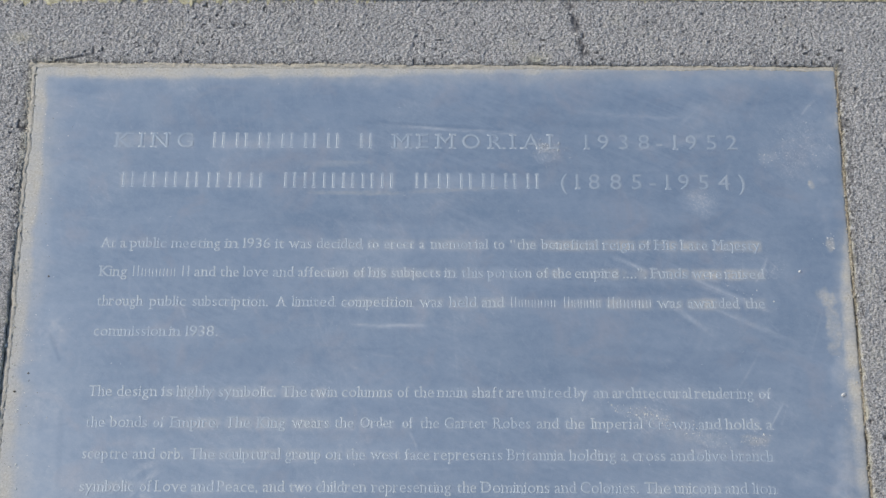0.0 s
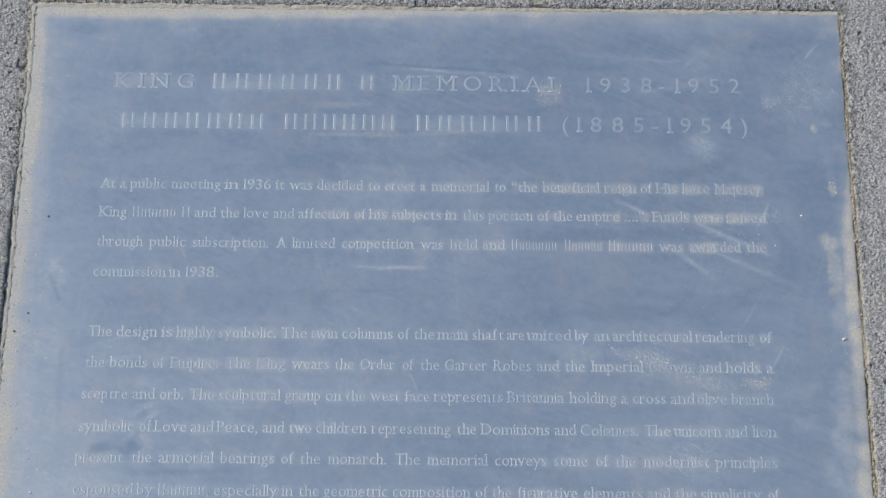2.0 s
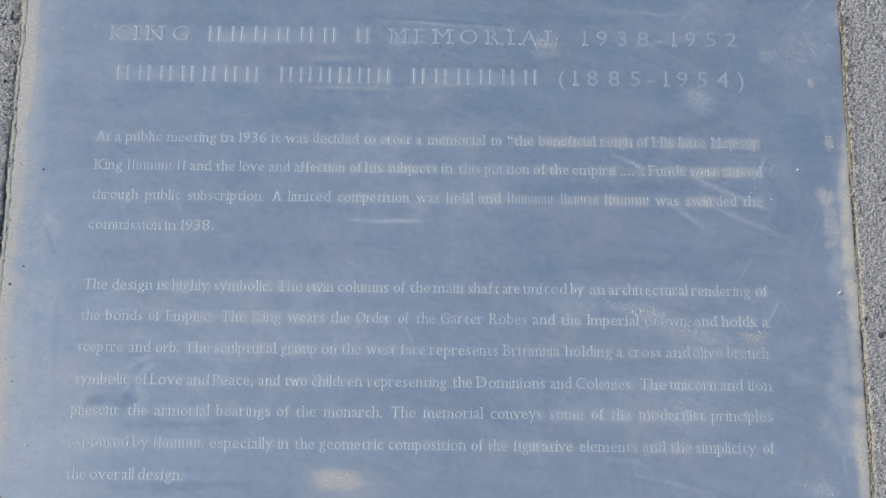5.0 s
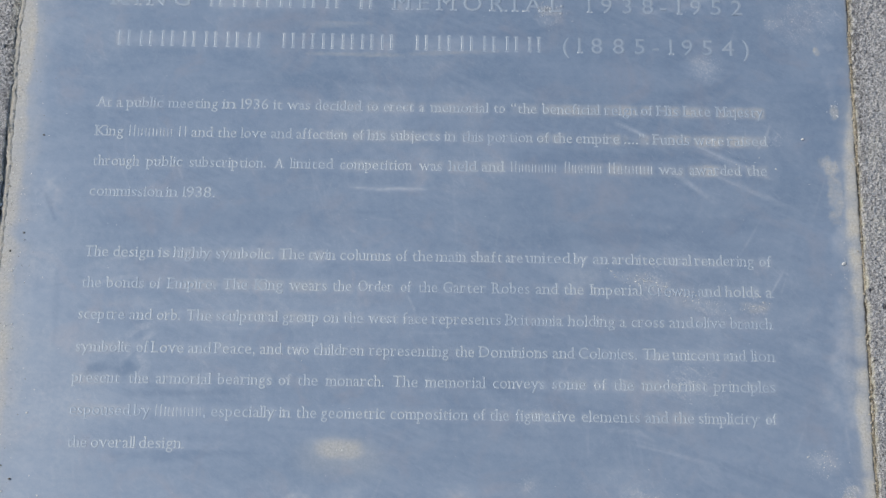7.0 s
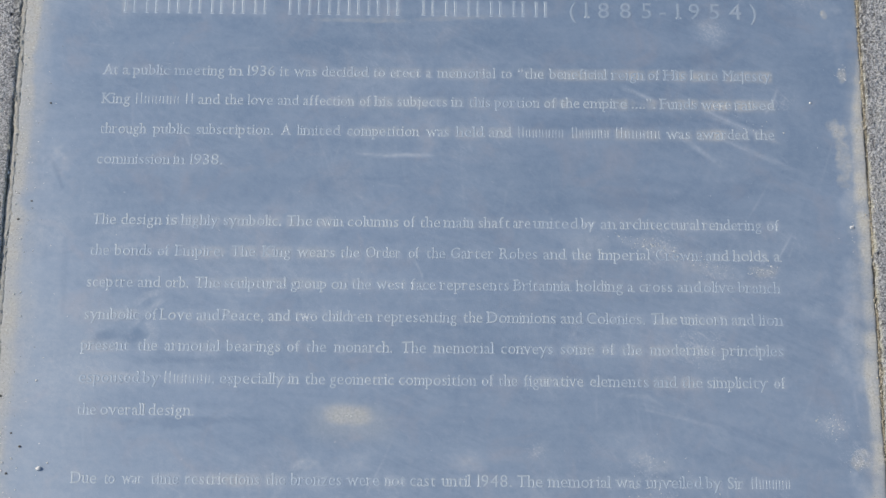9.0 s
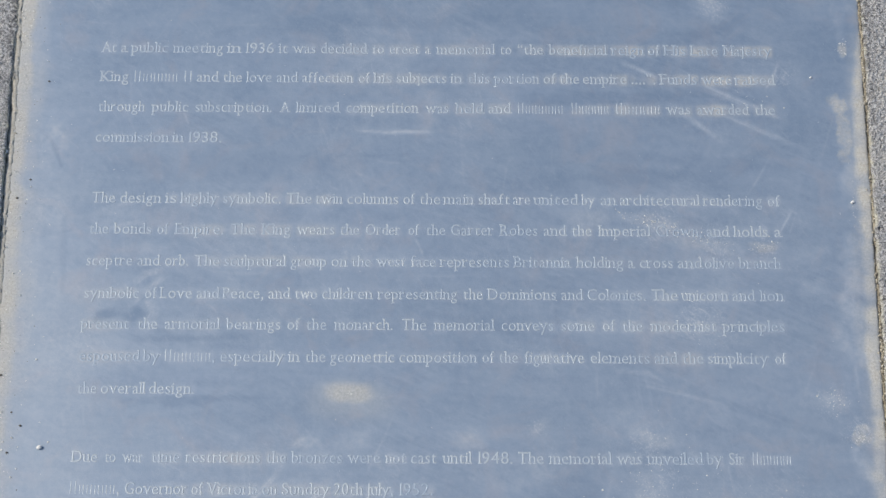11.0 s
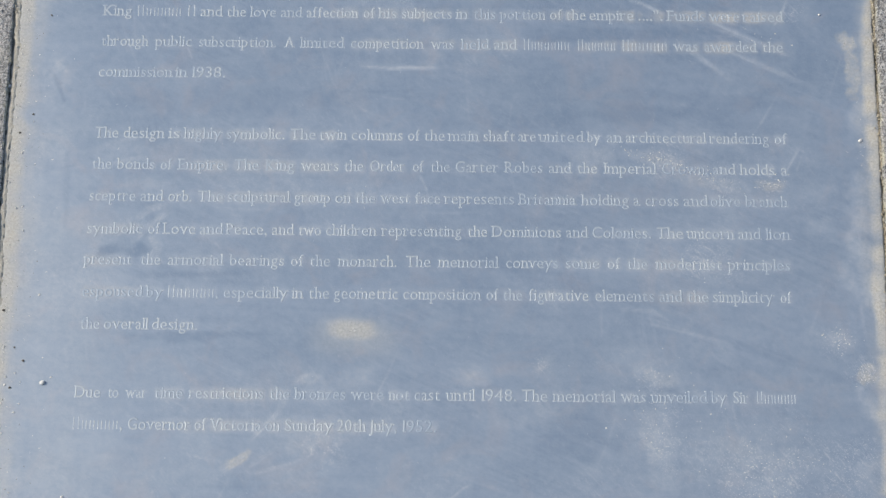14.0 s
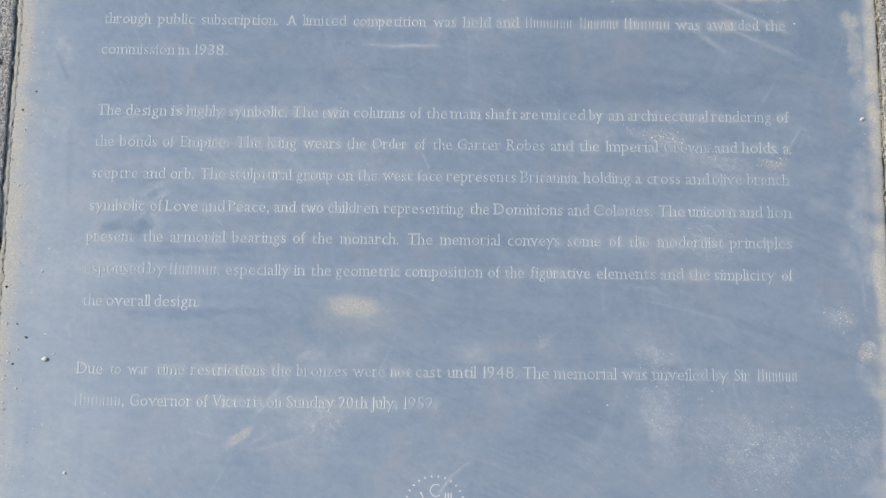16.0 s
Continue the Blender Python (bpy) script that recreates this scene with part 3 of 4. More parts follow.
    for _ in range(150):
        cx, cy = rng.uniform(-0.31, 0.31), rng.uniform(-0.62, -0.01)
        ln, turn, hw = rng.uniform(0.006, 0.026), rng.choice([rng.uniform(-0.5, 0.1), rng.uniform(0.9, 2.0)]), rng.uniform(0.0004, 0.0010)
        cut = window(cx - 2 * ln, cx + 2 * ln, cy - 2 * ln, cy + 2 * ln)
        dx, dy = x[cut] - cx, y[cut] - cy
        along, off = dx * math.cos(turn) + dy * math.sin(turn), dy * math.cos(turn) - dx * math.sin(turn) - 3.0 * dx * dx
        lay(haze, cut, rng.uniform(0.06, 0.20) * np.exp(-(along / ln) ** 2 - (off / hw) ** 2) * (0.5 + 0.5 * np.clip(1.5 * r[cut] + 0.5, 0, 1)))
    # besides the marks, the face pales gradually towards its foot and lower right
    haze = np.clip(haze + 0.06 * smooth(-0.12, -0.35, y) * (1 + 0.5 * smooth(0.0, 0.2, x)) + 0.09 * np.clip(m + b, 0, 1) + 0.04 * smooth(-0.38, -0.62, y) * (0.7 + 0.5 * b), 0, 0.8)
    specks = 0.22 * smooth(0.0, 0.6, m + 0.5 * b)
    for cx, cy, radius in SPECKLED:
        reach = 1.5 * radius / 1000
        cut = window(cx / 1000 - reach, cx / 1000 + reach, cy / 1000 - reach, cy / 1000 + reach)
        d = np.hypot(x[cut] - cx / 1000, y[cut] - cy / 1000) / (radius / 1000)
        inside = 1 - smooth(0.2, 1.0, d + 0.5 * m[cut] + 0.25 * r[cut])
        lay(specks, cut, inside)
        lay(haze, cut, 0.14 * inside * np.clip(0.7 + r[cut], 0, 1))
    dark = np.zeros_like(x)
    for cx, cy, hw, hh, turn, s in DARK_SPOTS + MORE_DARK:
        cut, v = spot(cx, cy, hw, hh, turn, 0.8)
        lay(dark, cut, s * v)
    haze = np.clip(haze * (1 - 0.7 * dark), 0, 0.8)
    return np.stack([np.clip(beige, 0, 1), haze, specks, dark], -1)


def plate_mesh(words):
    step = 0.0010
    v = np.arange(PLATE_FOOT, PLATE_TOP + step / 2, step)
    u = np.linspace(0, 1, int(0.66 / step))
    # a crust of dirt makes the edges ragged
    left = plate_left(v) + 0.0009 * edge_wander(0.6, v) + 0.0007 * edge_chips(0.6, v)
    right = plate_right(v) + 0.0006 * edge_wander(0.7, v) + 0.0006 * edge_chips(0.7, v)
    x = left[None] + (right - left)[None] * u[:, None]
    crust = 0.0007 * edge_wander(x, 0.5 + 0 * x) + 0.0006 * edge_chips(x, 0.5 + 0 * x)
    y = v[None] + crust * smooth(-0.006, 0.0, v)[None]
    w = wear_of_plate(x, y, words)
    wave, dent = octaves(101, 0.06, 2), octaves(111, 0.006, 2)
    z = 0.00002 * wave(x, y) + 0.00002 * dent(x, y) - 0.00004
    rim = np.maximum(np.minimum.reduce([x - left[None], right[None] - x, v[-1] - np.broadcast_to(v[None], x.shape), y - PLATE_FOOT]), 0)
    z -= 0.0007 * np.exp(-rim / 0.0011)

    def framed(a, edge=None):
        a = np.pad(a, [(1, 1), (1, 1)] + [(0, 0)] * (a.ndim - 2), mode="edge")
        if edge is not None:
            a[0], a[-1], a[:, 0], a[:, -1] = edge, edge, edge, edge
        return a

    x, y, z, w = framed(x), framed(y), framed(z, -PLATE_THICK), framed(w)
    return mesh_of("plate", np.stack([x, y, z], -1).reshape(-1, 3), quads(*x.shape), BRONZE, w.reshape(-1, 4))


# Where glyphs carry a serif: fractions across the letter at its foot and at its head
FEET = {"A": (0.04, 0.96), "B": (0.1,), "D": (0.1,), "E": (0.1,), "F": (0.12,), "G": (), "H": (0.1, 0.9), "I": (0.5,), "K": (0.1, 0.93), "L": (0.12,),
        "M": (0.07, 0.93), "N": (0.1,), "P": (0.13,), "R": (0.1, 0.93), "T": (0.5,), "f": (0.4,), "h": (0.12, 0.88), "i": (0.5,), "k": (0.1, 0.93),
        "l": (0.5,), "m": (0.07, 0.5, 0.93), "n": (0.12, 0.88), "r": (0.2,), "p": (0.12,), "q": (0.88,), "a": (0.92,), "d": (0.92,), "u": (0.9,), "1": (0.55,)}
HEADS = {"B": (0.08,), "D": (0.08,), "E": (0.08,), "F": (0.1,), "H": (0.1, 0.9), "I": (0.5,), "K": (0.1, 0.92), "L": (0.12,), "M": (0.06, 0.94),
         "N": (0.08, 0.9), "P": (0.1,), "R": (0.08,), "U": (0.1, 0.9), "V": (0.05, 0.95), "W": (0.03, 0.97), "b": (0.06,), "d": (0.86,), "h": (0.06,),
         "k": (0.06,), "l": (0.3,), "m": (0.03,), "n": (0.06,), "r": (0.1,), "p": (0.06,), "u": (0.04, 0.78), "v": (0.06, 0.94), "w": (0.04, 0.96),
         "y": (0.06, 0.94), "i": (0.3,), "j": (0.3,)}
glyphs = {}


def box_mesh(x0, x1, y0, y1, z0, z1, slope):
    v = [(x0, y0, z0), (x1, y0, z0), (x1, y1, z0), (x0, y1, z0), (x0 + slope, y0 + slope, z1), (x1 - slope, y0 + slope, z1), (x1 - slope, y1 - slope, z1), (x0 + slope, y1 - slope, z1)]
    f = [(4, 5, 6, 7), (0, 1, 5, 4), (1, 2, 6, 5), (2, 3, 7, 6), (3, 0, 4, 7)]
    return np.array(v), f


def glyph(ch):
    """Vertices, faces and width of a raised letter; capitals are 1 high."""
    if ch in glyphs:
        return glyphs[ch]
    curve = bpy.data.curves.new("glyph", "FONT")
    curve.body, curve.size, curve.extrude, curve.bevel_depth, curve.bevel_resolution, curve.resolution_u = ch, 1.0, 0.006, 0.026, 0, 3
    curve.offset = -0.019
    if ch == "K":
        curve.offset, curve.bevel_depth = 0.0, 0.010
    ob = new("glyph", curve)
    bpy.context.view_layer.update()
    me = bpy.data.meshes.new_from_object(ob.evaluated_get(bpy.context.evaluated_depsgraph_get()))
    v = np.empty(len(me.vertices) * 3)
    me.vertices.foreach_get("co", v)
    v = v.reshape(-1, 3) / 0.73
    f = [tuple(p.vertices) for p in me.polygons]
    bpy.data.objects.remove(ob)
    bpy.data.curves.remove(curve)
    bpy.data.meshes.remove(me)
    v[:, 0] -= v[:, 0].min()
    w = v[:, 0].max()
    top = v[:, 1].max() if ch not in "ij" else glyph("x")[0][:, 1].max()
    z0, z1 = v[:, 2].min(), v[:, 2].max()
    foot = v[:, 1].min() if ch in "pq" else 0.0
    all_v, all_f, n = [v], list(f), len(v)
    for fractions, y, sign in ((FEET.get(ch, ()), foot, 1), (HEADS.get(ch, ()), top, -1)):
        for x in fractions:
            half = 0.19 if ch.isupper() else 0.15
            reach = (x * w - half, x * w + half)
            if sign < 0 and ch in "bdhklmnrpuij":
                reach = (x * w - half * 0.95, x * w + half * 0.45)
            bv, bf = box_mesh(reach[0], reach[1], min(y, y + sign * 0.085) - 0.015, max(y, y + sign * 0.085) + 0.015, z0, z1 - 0.014, 0.026)
            all_v.append(bv)
            all_f += [tuple(i + n for i in q) for q in bf]
            n += len(bv)
    glyphs[ch] = (np.concatenate(all_v), all_f, w)
    return glyphs[ch]


def bar_glyph(kind, title):
    """Stands for a letter that is not spelt out: plain upright bars with short bars across their ends."""
    tall, wide, stem = (0.98, 0.74, 0.13) if title else (0.98, 0.62, 0.10) if kind else (0.70, 0.5, 0.09)
    bars = [(0.06, 0.06 + stem, 0, tall), (wide - 0.06 - stem, wide - 0.06, 0, tall)]
    if title:
        bars += [(x, x + 0.12 + stem, y, y + 0.1) for x in (0, wide - 0.12 - stem) for y in (0, tall - 0.1)]
    verts, faces = [], []
    for x0, x1, y0, y1 in bars:
        v, f = box_mesh(x0, x1, y0, y1, -0.032, 0.032 if y1 - y0 > 0.2 else 0.026, 0.026)
        faces += [tuple(i + 8 * len(verts) for i in q) for q in f]
        verts.append(v)
    return np.concatenate(verts), faces, wide


def word_mesh(word, x, width, y, cap, spaced):
    pieces = []
    for k, ch in enumerate(word):
        pieces.append(bar_glyph(k == 0, spaced) if ch == "#" else glyph(ch))
    gap = 0.13
    natural = sum(p[2] for p in pieces) * cap
    if spaced:
        sx = 1.04
        gap_m = (width - natural * sx) / max(len(pieces) - 1, 1)
    else:
        sx = width / (natural + gap * cap * (len(pieces) - 1))
        sx = min(max(sx, 0.7), 1.35)
        gap_m = (width - natural * sx) / max(len(pieces) - 1, 1)
    # the heading is better kept at its start than where feet have rubbed its end
    rise = LETTER_RISE if not spaced else LETTER_RISE * (0.8 if "#" in word else 0.9 if x > 0 else 1.3)
    lift = 0.5 * rise if spaced and "#" not in word else 0.00001
    verts, faces, n, at = [], [], 0, x
    for (v, f, w), ch in zip(pieces, word):
        p = v * cap
        p = np.c_[p[:, 0] * sx + at, p[:, 1] + y, p[:, 2] * rise / (0.032 * cap / 0.73) + lift]
        verts.append(p)
        faces += [tuple(i + n for i in q) for q in f]
        n += len(v)
        at += w * cap * sx + gap_m
    me = mesh_of("word", np.concatenate(verts), faces, TITLE if spaced else LETTER, smooth_shade=False)
    me.materials.append(FRINGE)
    tilt = np.empty(len(me.polygons) * 3)
    me.polygons.foreach_get("normal", tilt)
    me.polygons.foreach_set("material_index", (np.abs(tilt[2::3]) < 0.93).astype(np.int32))
    return me


LETTER_RISE = 0.00013
# Rows of the inscription: baseline (mm), then each word with its start and width (mm); names stay plain bars
ROWS_OF_WORDS = [
    (-77.0, "KING -259.4 62.6; ###### -181.7 103.4; # -62.3 11.0; MEMORIAL -34.4 134.2; 1938 120.8 52.7; - 178.6 4.6; 1952 192.8 51.8"),
    (-113.5, "####### -252.5 113.5; ###### -122.7 88.7; ###### -17.2 100.2; ( 100.2 4.5; 1885 112.4 53.1; - 171.4 5.4; 1954 185.0 51.3; ) 243.1 4.5"),
    (-167.5, "At -263.6 10.7; a -248.9 4.5; public -240.7 28.3; meeting -208.0 38.1; in -166.1 9.8; 1936 -151.6 21.2; it -126.2 6.5; was -115.3 17.4; decided -93.9 35.7; to -53.8 8.9; erect -40.4 23.2; a -12.7 3.6; memorial -3.4 44.6; to 45.7 8.5; “the 59.1 20.1; beneficial 84.1 44.2; reign 132.5 24.8; of 160.9 8.9; His 173.4 17.0; Late 194.2 21.0; Majesty 219.9 36.6"),
    (-192.4, "King -263.2 21.4; ###### -237.8 34.0; # -199.3 6.6; and -189.1 16.4; the -168.8 14.6; love -150.4 19.2; and -127.4 15.9; affection -107.7 38.9; of -63.9 8.4; his -52.0 13.7; subjects -34.5 38.3; in 7.4 8.4; this 20.7 16.8; portion 41.3 33.9; of 79.1 9.3; the 91.6 14.9; empire 109.3 34.1; .... 147.0 10.6; ”. 158.5 7.1; Funds 169.6 28.4; were 202.0 22.2; raised 227.5 30.4"),
    (-217.8, "through -263.4 35.3; public -222.0 27.6; subscription. -189.0 58.8; A -123.3 5.9; limited -111.2 32.5; competition -73.0 54.9; was -11.7 17.2; held 11.4 20.7; and 36.2 17.0; ####### 58.4 35.2; ###### 99.8 29.0; ###### 133.9 34.5; was 173.7 18.0; awarded 197.0 39.2; the 241.3 15.6"),
    (-243.3, "commission -263.8 55.4; in -205.1 8.0; 1938. -192.4 24.6"),
    (-293.2, "The -263.4 17.5; design -242.1 30.3; is -207.6 8.1; highly -196.2 27.4; symbolic. -164.5 43.4; The -116.8 19.2; twin -94.9 20.1; columns -70.9 38.5; of -28.6 8.6; the -16.3 15.5; main 2.2 22.1; shaft 28.2 23.7; are 54.3 12.8; united 70.3 32.8; by 106.3 9.4; an 120.7 11.2; architectural 135.0 60.1; rendering 198.3 44.4; of 247.0 9.0"),
    (-318.2, "the -263.8 14.4; bonds -245.0 27.8; of -212.8 8.3; Empire. -199.2 36.0; The -157.7 18.2; King -134.2 21.1; wears -107.7 27.7; the -75.8 14.4; Order -56.4 25.5; of -24.5 7.8; the -11.2 14.3; Garter 7.4 31.9; Robes 44.5 27.9; and 76.9 16.6; the 98.2 14.9; Imperial 118.6 38.4; Crown, 161.7 34.1; and 199.6 16.6; holds 220.3 25.4; a 250.6 4.9"),
    (-343.5, "sceptre -264.3 34.2; and -226.3 16.4; orb. -205.8 17.3; The -183.8 18.8; sculptural -161.5 45.5; group -112.2 26.6; on -81.8 11.3; the -66.6 14.4; west -47.7 21.1; face -22.4 18.3; represents -0.4 51.3; Britannia 54.9 41.8; holding 101.5 34.7; a 139.7 4.2; cross 148.6 24.6; and 176.8 18.0; olive 196.9 22.3; branch 223.1 30.8"),
    (-369.1, "symbolic -264.1 40.3; of -219.3 8.5; Love -207.9 23.4; and -181.1 16.6; Peace, -161.4 29.7; and -127.9 15.7; two -108.2 16.3; children -88.1 36.9; representing -46.6 58.5; the 16.6 14.3; Dominions 34.8 50.7; and 89.2 15.8; Colonies. 108.7 43.3; The 156.3 19.6; unicorn 179.0 34.1; and 216.5 16.4; lion 237.5 16.9"),
    (-393.1, "present -264.7 34.9; the -223.4 14.5; armorial -203.4 40.2; bearings -157.7 39.5; of -113.2 9.0; the -99.2 14.8; monarch. -78.0 42.3; The -28.8 18.1; memorial -4.6 43.6; conveys 44.8 38.2; some 88.9 24.4; of 119.6 8.8; the 134.2 14.6; modernist 155.5 48.1; principles 208.5 45.4"),
    (-417.9, "espoused -264.6 43.7; by -217.6 11.4; ######, -202.7 37.2; especially -161.4 46.3; in -111.3 7.4; the -99.3 14.8; geometric -81.1 46.8; composition -30.3 56.4; of 30.5 8.5; the 42.7 13.9; figurative 61.6 43.3; elements 109.9 43.2; and 156.8 16.6; the 177.4 15.4; simplicity 196.1 43.9; of 245.4 7.9"),
    (-442.5, "the -264.3 13.9; overall -247.2 31.7; design. -212.3 32.8"),
    (-493.6, "Due -264.9 18.3; to -241.2 7.7; war -228.3 14.7; time -207.6 20.0; restrictions -182.8 53.2; the -125.1 14.2; bronzes -106.8 36.1; were -66.2 22.6; not -39.2 14.3; cast -21.2 18.2; until 2.0 19.9; 1948. 27.4 24.4; The 55.9 18.3; memorial 78.6 44.3; was 127.5 17.5; unveiled 149.3 39.5; by 192.3 10.3; Sir 207.8 11.1; ###### 224.4 28.4"),
    (-516.9, "######, -265.3 35.7; Governor -225.6 44.4; of -177.9 8.1; Victoria -166.3 35.7; on -127.4 10.1; Sunday -113.3 33.8; 20th -76.2 20.2; July, -53.3 19.5; 1952. -29.0 23.5"),
]


def emblem_mesh():
    """The round mark at the foot: a ring of small bars, a crescent, a slanted stroke and three uprights."""
    cx, cy, r = -0.0070, -0.5860, 0.0205
    verts, faces, n = [], [], 0

    def add(v, f, turn, px, py):
        nonlocal n
        c, s = math.cos(turn), math.sin(turn)
        verts.append(np.c_[v[:, 0] * c - v[:, 1] * s + px, v[:, 0] * s + v[:, 1] * c + py, v[:, 2]])
        faces.extend(tuple(i + n for i in q) for q in f)
        n += len(v)

    for k in range(22):
        b = radians(-50 + 280 * k / 21)
        v, f = box_mesh(-0.0006, 0.0006, -0.0010, 0.0010, -0.0003, 0.00008, 0.00015)
        add(v, f, b - math.pi / 2, cx + r * math.cos(b), cy + r * math.sin(b))
    for k in range(9):
        b = radians(70 + 220 * k / 8)
        v, f = box_mesh(-0.0004, 0.0004, -0.0011, 0.0011, -0.0003, 0.00008, 0.0001)
        add(v, f, b, cx + 0.001 + 0.0042 * math.cos(b), cy + 0.0105 + 0.0042 * math.sin(b))
    for k in range(3):
        v, f = box_mesh(-0.0005, 0.0005, -0.011, 0.009, -0.0003, 0.00008, 0.0001)
        add(v, f, 0, cx + 0.0075 + 0.0020 * k, cy)
    for k in range(6):
        v, f = box_mesh(-0.0006, 0.0006, -0.0019, 0.0019, -0.0003, 0.00008, 0.0001)
        add(v, f, radians(28 - 5 * k), cx - 0.0092 + 0.0011 * k, cy + 0.0075 - 0.0031 * k)
    return mesh_of("emblem", np.concatenate(verts), faces, FRINGE, smooth_shade=False)


def plaque():
    thing = tagged(new("plaque"), "blue-grey weathered bronze plaque with raised serif inscription set in stone", "plaque")
    thing.location = (0, -0.345, -PLATE_THICK)
    shift = Matrix.Translation((0, 0.345, PLATE_THICK))
    bands, words = [], []
    for k, (y, text) in enumerate(ROWS_OF_WORDS):
        cap = 0.0142 if k < 2 else 0.0094
        row = [w.strip().rsplit(" ", 2) for w in text.split(";")]
        for word, x, width in row:
            if k > 1 or float(x) < 0:
                bands.append((y / 1000, cap, float(x) / 1000, (float(x) + float(width)) / 1000))
            words.append(word_mesh(word, float(x) / 1000, float(width) / 1000, y / 1000, cap, k < 2))
    made = [part("plate", plate_mesh(bands), thing, "dull blue-grey plate with cream deposits along its edges")]
    made += [part("word", me, thing) for me in words]
    made.append(part("emblem", emblem_mesh(), thing, "small round mark of fine raised strokes"))
    for ob in made:
        ob.matrix_parent_inverse = shift
    return thing


# ---------------- loose grit ----------------
def stone_mesh(name, seed, size, material):
    bm = bmesh.new()
    bmesh.ops.create_icosphere(bm, subdivisions=2, radius=1.0)
    rng = random.Random(seed)
    axes = [Vector((rng.uniform(-1, 1), rng.uniform(-1, 1), rng.uniform(-1, 1))).normalized() for _ in range(7)]
    cut = [rng.uniform(0.62, 0.95) for _ in axes]
    for v in bm.verts:
        for ax, c in zip(axes, cut):
            over = v.co.dot(ax) - c
            if over > 0:
                v.co -= ax * over
        v.co = Vector((v.co.x * size[0], v.co.y * size[1], (v.co.z + 0.7) * size[2]))
    me = bpy.data.meshes.new(name)
    bm.to_mesh(me)
    bm.free()
    me.materials.append(material)
    return me


def grains(name, places, material, label, seed, flat=1.0):
    """Many tiny grains in one mesh."""
    rng = np.random.RandomState(seed)
    shape = np.array([(1, 0, 0), (-1, 0, 0), (0, 1, 0), (0, -1, 0), (0, 0, 1), (0, 0, -0.4)], float)
    tri = [(0, 2, 4), (2, 1, 4), (1, 3, 4), (3, 0, 4), (2, 0, 5), (1, 2, 5), (3, 1, 5), (0, 3, 5)]
    verts, faces = [], []
    for k, (x, y, z, s) in enumerate(places):
        b = rng.uniform(0, 6.28)
        v = shape * rng.uniform(0.65, 1.2, (6, 1)) * s
        v = np.c_[v[:, 0] * math.cos(b) - v[:, 1] * math.sin(b), v[:, 0] * math.sin(b) + v[:, 1] * math.cos(b), v[:, 2] * flat]
        verts.append(v + (x, y, z + 0.3 * s))
        faces += [tuple(i + 6 * k for i in t) for t in tri]
    ob = new(name, mesh_of(name, np.concatenate(verts), faces, material, smooth_shade=False))
    return tagged(ob, label, "grit", kind="stuff")


ground()
stone_surround()
plaque()
filler("mortar_bead", MORTAR, "crumbling pale lime mortar in the gap above the plaque", line_path((-0.334, 0.0006), (0.332, 0.0006)), 0.0050, 0.0004, 201, 0.0014)
filler("mortar_bead", MORTAR, "crumbling pale lime mortar deep in the shaded gap", line_path((-0.3335, 0.002), (plate_left(PLATE_FOOT) - 0.003, PLATE_FOOT)), 0.0066, lambda y: -0.0001 - 0.0028 * smooth(-0.14, -0.26, y), 211, 0.0014)
filler("mortar_bead", OCHRE, "crumbling ochre grit in the gap beside the plaque", line_path((0.3312, -0.002), (plate_right(PLATE_FOOT) + 0.0010, PLATE_FOOT)), 0.0046, -0.0008, 221, 0.0014)
filler("dirt_crust", CRUST, "ragged crust of pale dust over the plaque's side edge", line_path((-0.3312, -0.001), (plate_left(PLATE_FOOT) - 0.0002, PLATE_FOOT)), 0.0046, 0.0003, 241, 0.0009, 0.0016, 0.22)
filler("dirt_crust", CRUST, "ragged crust of pale dust over the plaque's upper edge", line_path((-0.3312, -0.0006), (0.3298, -0.0002)), 0.0040, 0.0003, 251, 0.0009, 0.0014, 0.22)
filler("moss_joint", MOSS, "dry yellowish moss along the slab's far edge", line_path((-0.46, 0.0705), (0.46, 0.0715)), 0.018, 0.0030, 231, 0.0018)

first = {}
for k, (x, y, s, pale) in enumerate([(-289, -483, 2.1, 1), (311, -290, 1.7, 1), (286, -186, 1.1, 1), (-269, -566, 1.3, 1), (-303, -193, 0.9, 0), (-311, -275, 0.9, 0),
                                    (-320, -290, 1.0, 0), (-311, -457, 0.8, 0), (-304, -467, 1.1, 0), (-312, -487, 1.0, 0), (-321, -429, 1.1, 0), (-316, -485, 0.9, 1),
                                    (-308, -505, 0.9, 1), (-296, -417, 0.9, 1), (-283, -479, 0.8, 1), (-331, -252, 2.0, 1)]):
    s /= 1000
    me = stone_mesh("pebble", k, (s, s * 0.85, s * 0.8), PEBBLE if pale else GRIT)
    ob = new("pebble", me)
    ob.location = (x / 1000, y / 1000, -0.0003 if k < 15 else -0.0015)
    tagged(ob, "tiny pale quartz pebble lying on the plaque" if pale else "tiny dark stone chip lying on the plaque", "pebble", "grit on the plaque")

rng = np.random.RandomState(77)
spread = []
for _ in range(150):
    y = rng.uniform(-0.66, -0.02)
    spread.append((plate_left(y) + abs(rng.normal(0.004, 0.016)), y, -0.0002, rng.uniform(0.00025, 0.0006)))
for _ in range(170):
    spread.append((rng.uniform(-0.31, 0.315), rng.uniform(-0.66, -0.01), -0.0002, rng.uniform(0.00018, 0.00042)))
for _ in range(90):
    y = rng.uniform(-0.60, -0.12)
    spread.append((plate_left(y) + abs(rng.normal(0.002, 0.008)), y, -0.0001, rng.uniform(0.0005, 0.0010)))
grains("pale_grit", spread, PEBBLE, "scattered pale sand grains on the plaque", 3)
spread = []
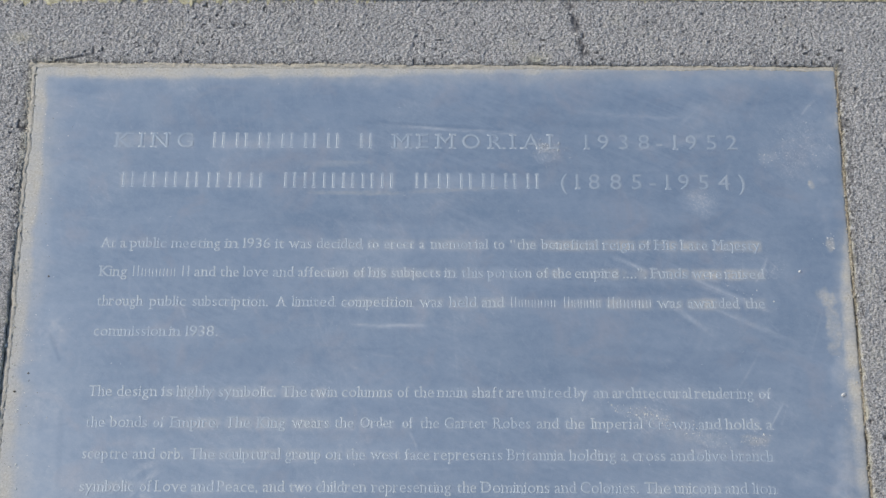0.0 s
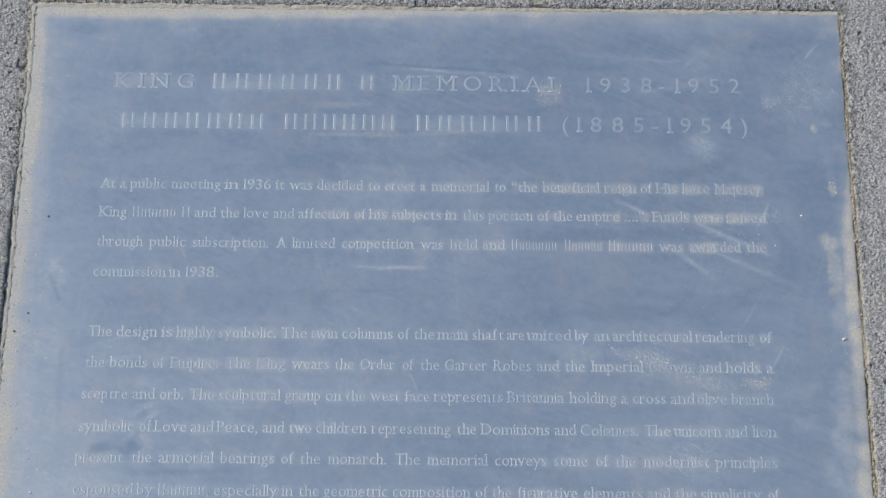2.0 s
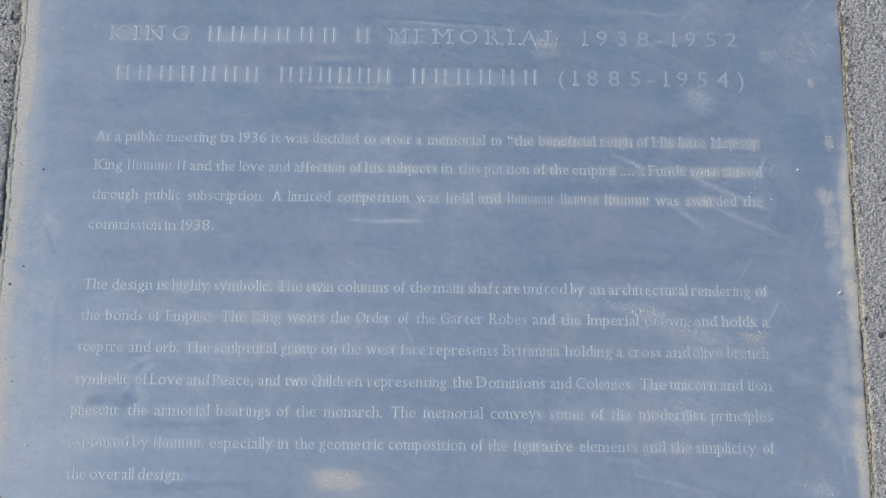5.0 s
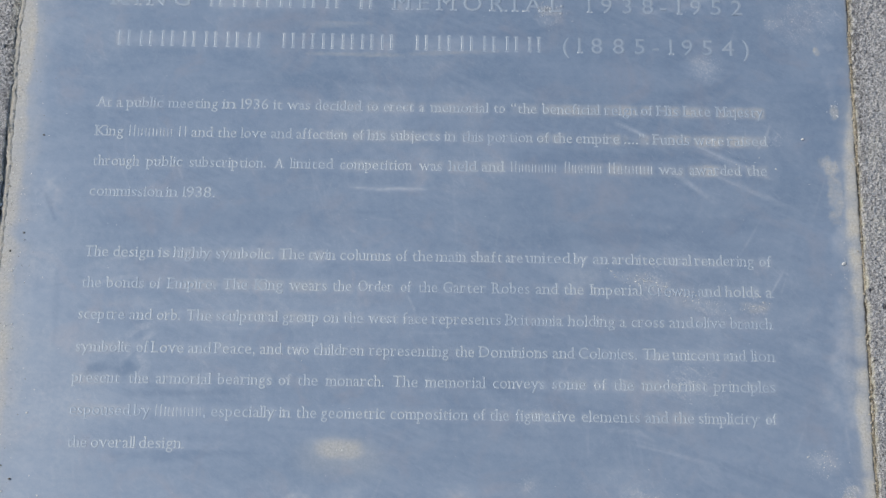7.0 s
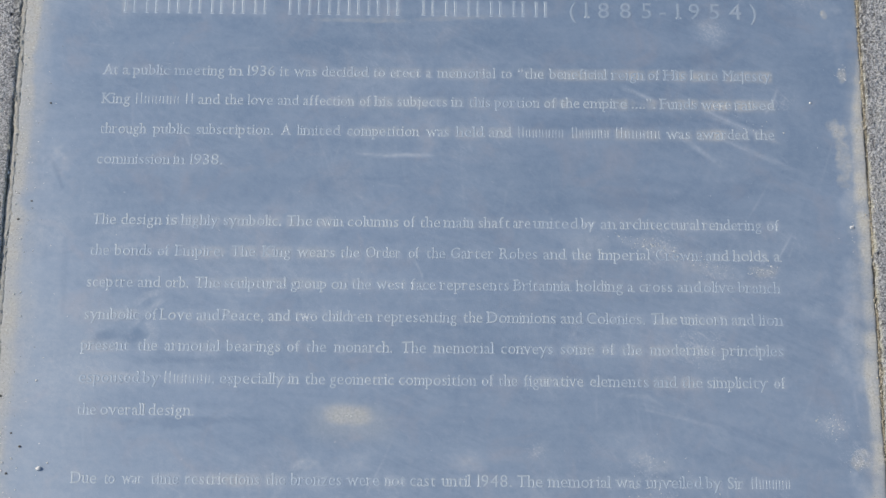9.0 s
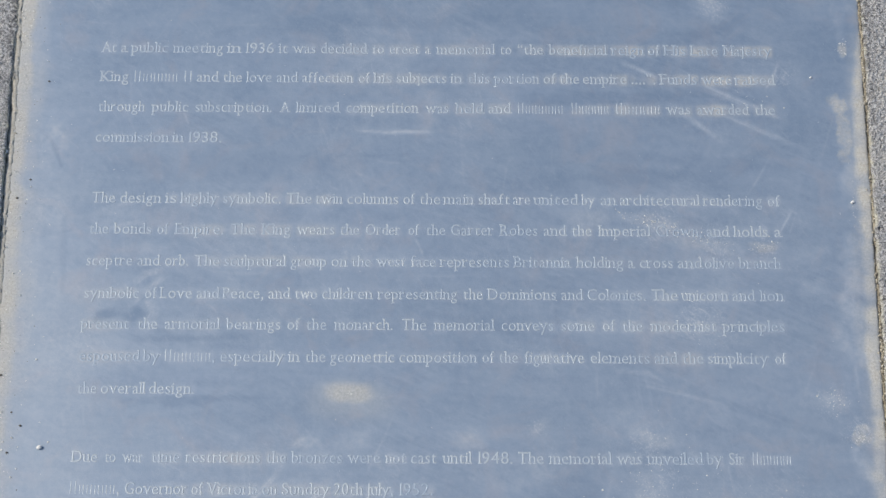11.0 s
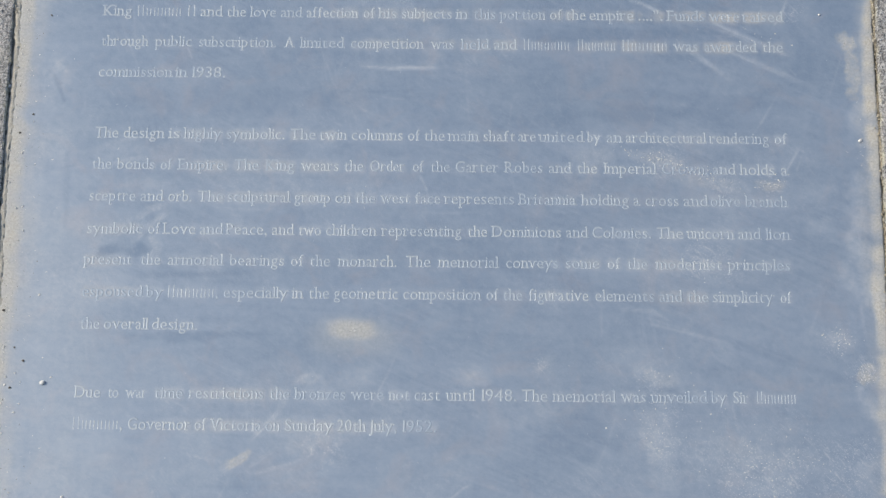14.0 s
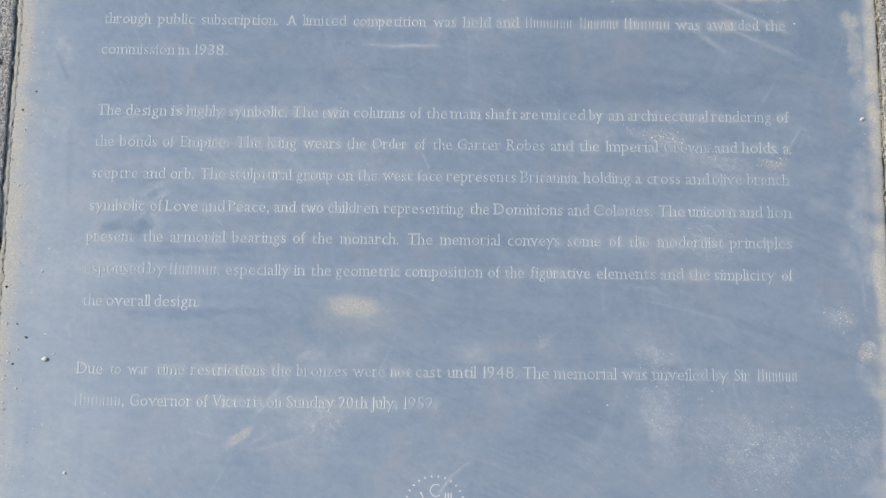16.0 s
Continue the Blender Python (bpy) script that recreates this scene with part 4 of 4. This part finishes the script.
for _ in range(130):
    y = rng.uniform(-0.66, -0.01)
    spread.append((plate_left(y) + abs(rng.normal(0.0, 0.014)), y, -0.0002, rng.uniform(0.0002, 0.0005)))
for _ in range(200):
    y = rng.uniform(-0.66, 0.0)
    spread.append((plate_right(y) + rng.normal(0.0015, 0.0012), y, rng.uniform(-0.001, 0.0012), rng.uniform(0.0004, 0.0011)))
grains("dark_grit", spread, GRIT, "scattered dark soil grains along the plaque's edges", 4)
spread = []
for _ in range(420):
    y = rng.uniform(-0.66, 0.004)
    spread.append((plate_left(y) + rng.normal(-0.0008, 0.0016), y, rng.uniform(-0.0018, 0.0006) - 0.002 * float(smooth(-0.2, -0.3, y)), rng.uniform(0.0004, 0.0011)))
for _ in range(200):
    x = rng.uniform(-0.335, 0.33)
    spread.append((x, 0.0010 + rng.normal(0, 0.0009), rng.uniform(-0.0015, 0.0012), rng.uniform(0.0004, 0.0010)))
for _ in range(420):
    y = rng.uniform(-0.66, 0.0)
    spread.append((plate_right(y) + rng.normal(0.0012, 0.0014), y, rng.uniform(-0.001, 0.0010), rng.uniform(0.0004, 0.0012)))
grains("mortar_crumbs", spread, MORTAR, "pale mortar crumbs along the plaque's edges", 5)
# flecks of dried polish: x, y, spread along and across (mm), turn (degrees), count
spread = []
for x, y, across, along, turn, count in [(158, -306, 26, 4, -14, 60), (192, -320, 20, 4, -20, 34), (240, -326, 10, 3.5, 8, 24), (286, -444, 9, 8, 0, 30), (305, -472, 6, 6, 0, 22),
                                         (232, -540, 34, 22, 0, 90), (160, -500, 26, 30, 0, 40), (-67, -442, 5, 1.2, -8, 9), (295, -62, 18, 30, 0, 16), (268, -84, 9, 7, 0, 16),
                                         (312, -160, 4, 8, 0, 16), (312, -286, 3, 20, 0, 14), (225, -195, 30, 14, -20, 14)]:
    c, w = math.cos(radians(turn)), math.sin(radians(turn))
    for _ in range(count):
        p, q = rng.normal(0, across / 1.6), rng.normal(0, along / 1.6)
        spread.append(((x + p * c - q * w) / 1000, (y + p * w + q * c) / 1000, 0.0, rng.uniform(0.0003, 0.00062) * (1.4 if rng.rand() < 0.12 else 1.0)))
grains("polish_flecks", spread, FLECK, "tiny dried white flecks of polish stuck to the plaque", 6, 0.4)
spread = []
for _ in range(40):
    spread.append((0.090 + rng.normal(0, 0.0075), -0.080 + rng.normal(0, 0.005), 0.0, rng.choice([0.0005, 0.0008, 0.0012]) * rng.uniform(0.7, 1.2)))
grains("scabby_crust", spread, SCAB, "small scabs of pale crust stuck on the plaque's heading", 7, 0.28)
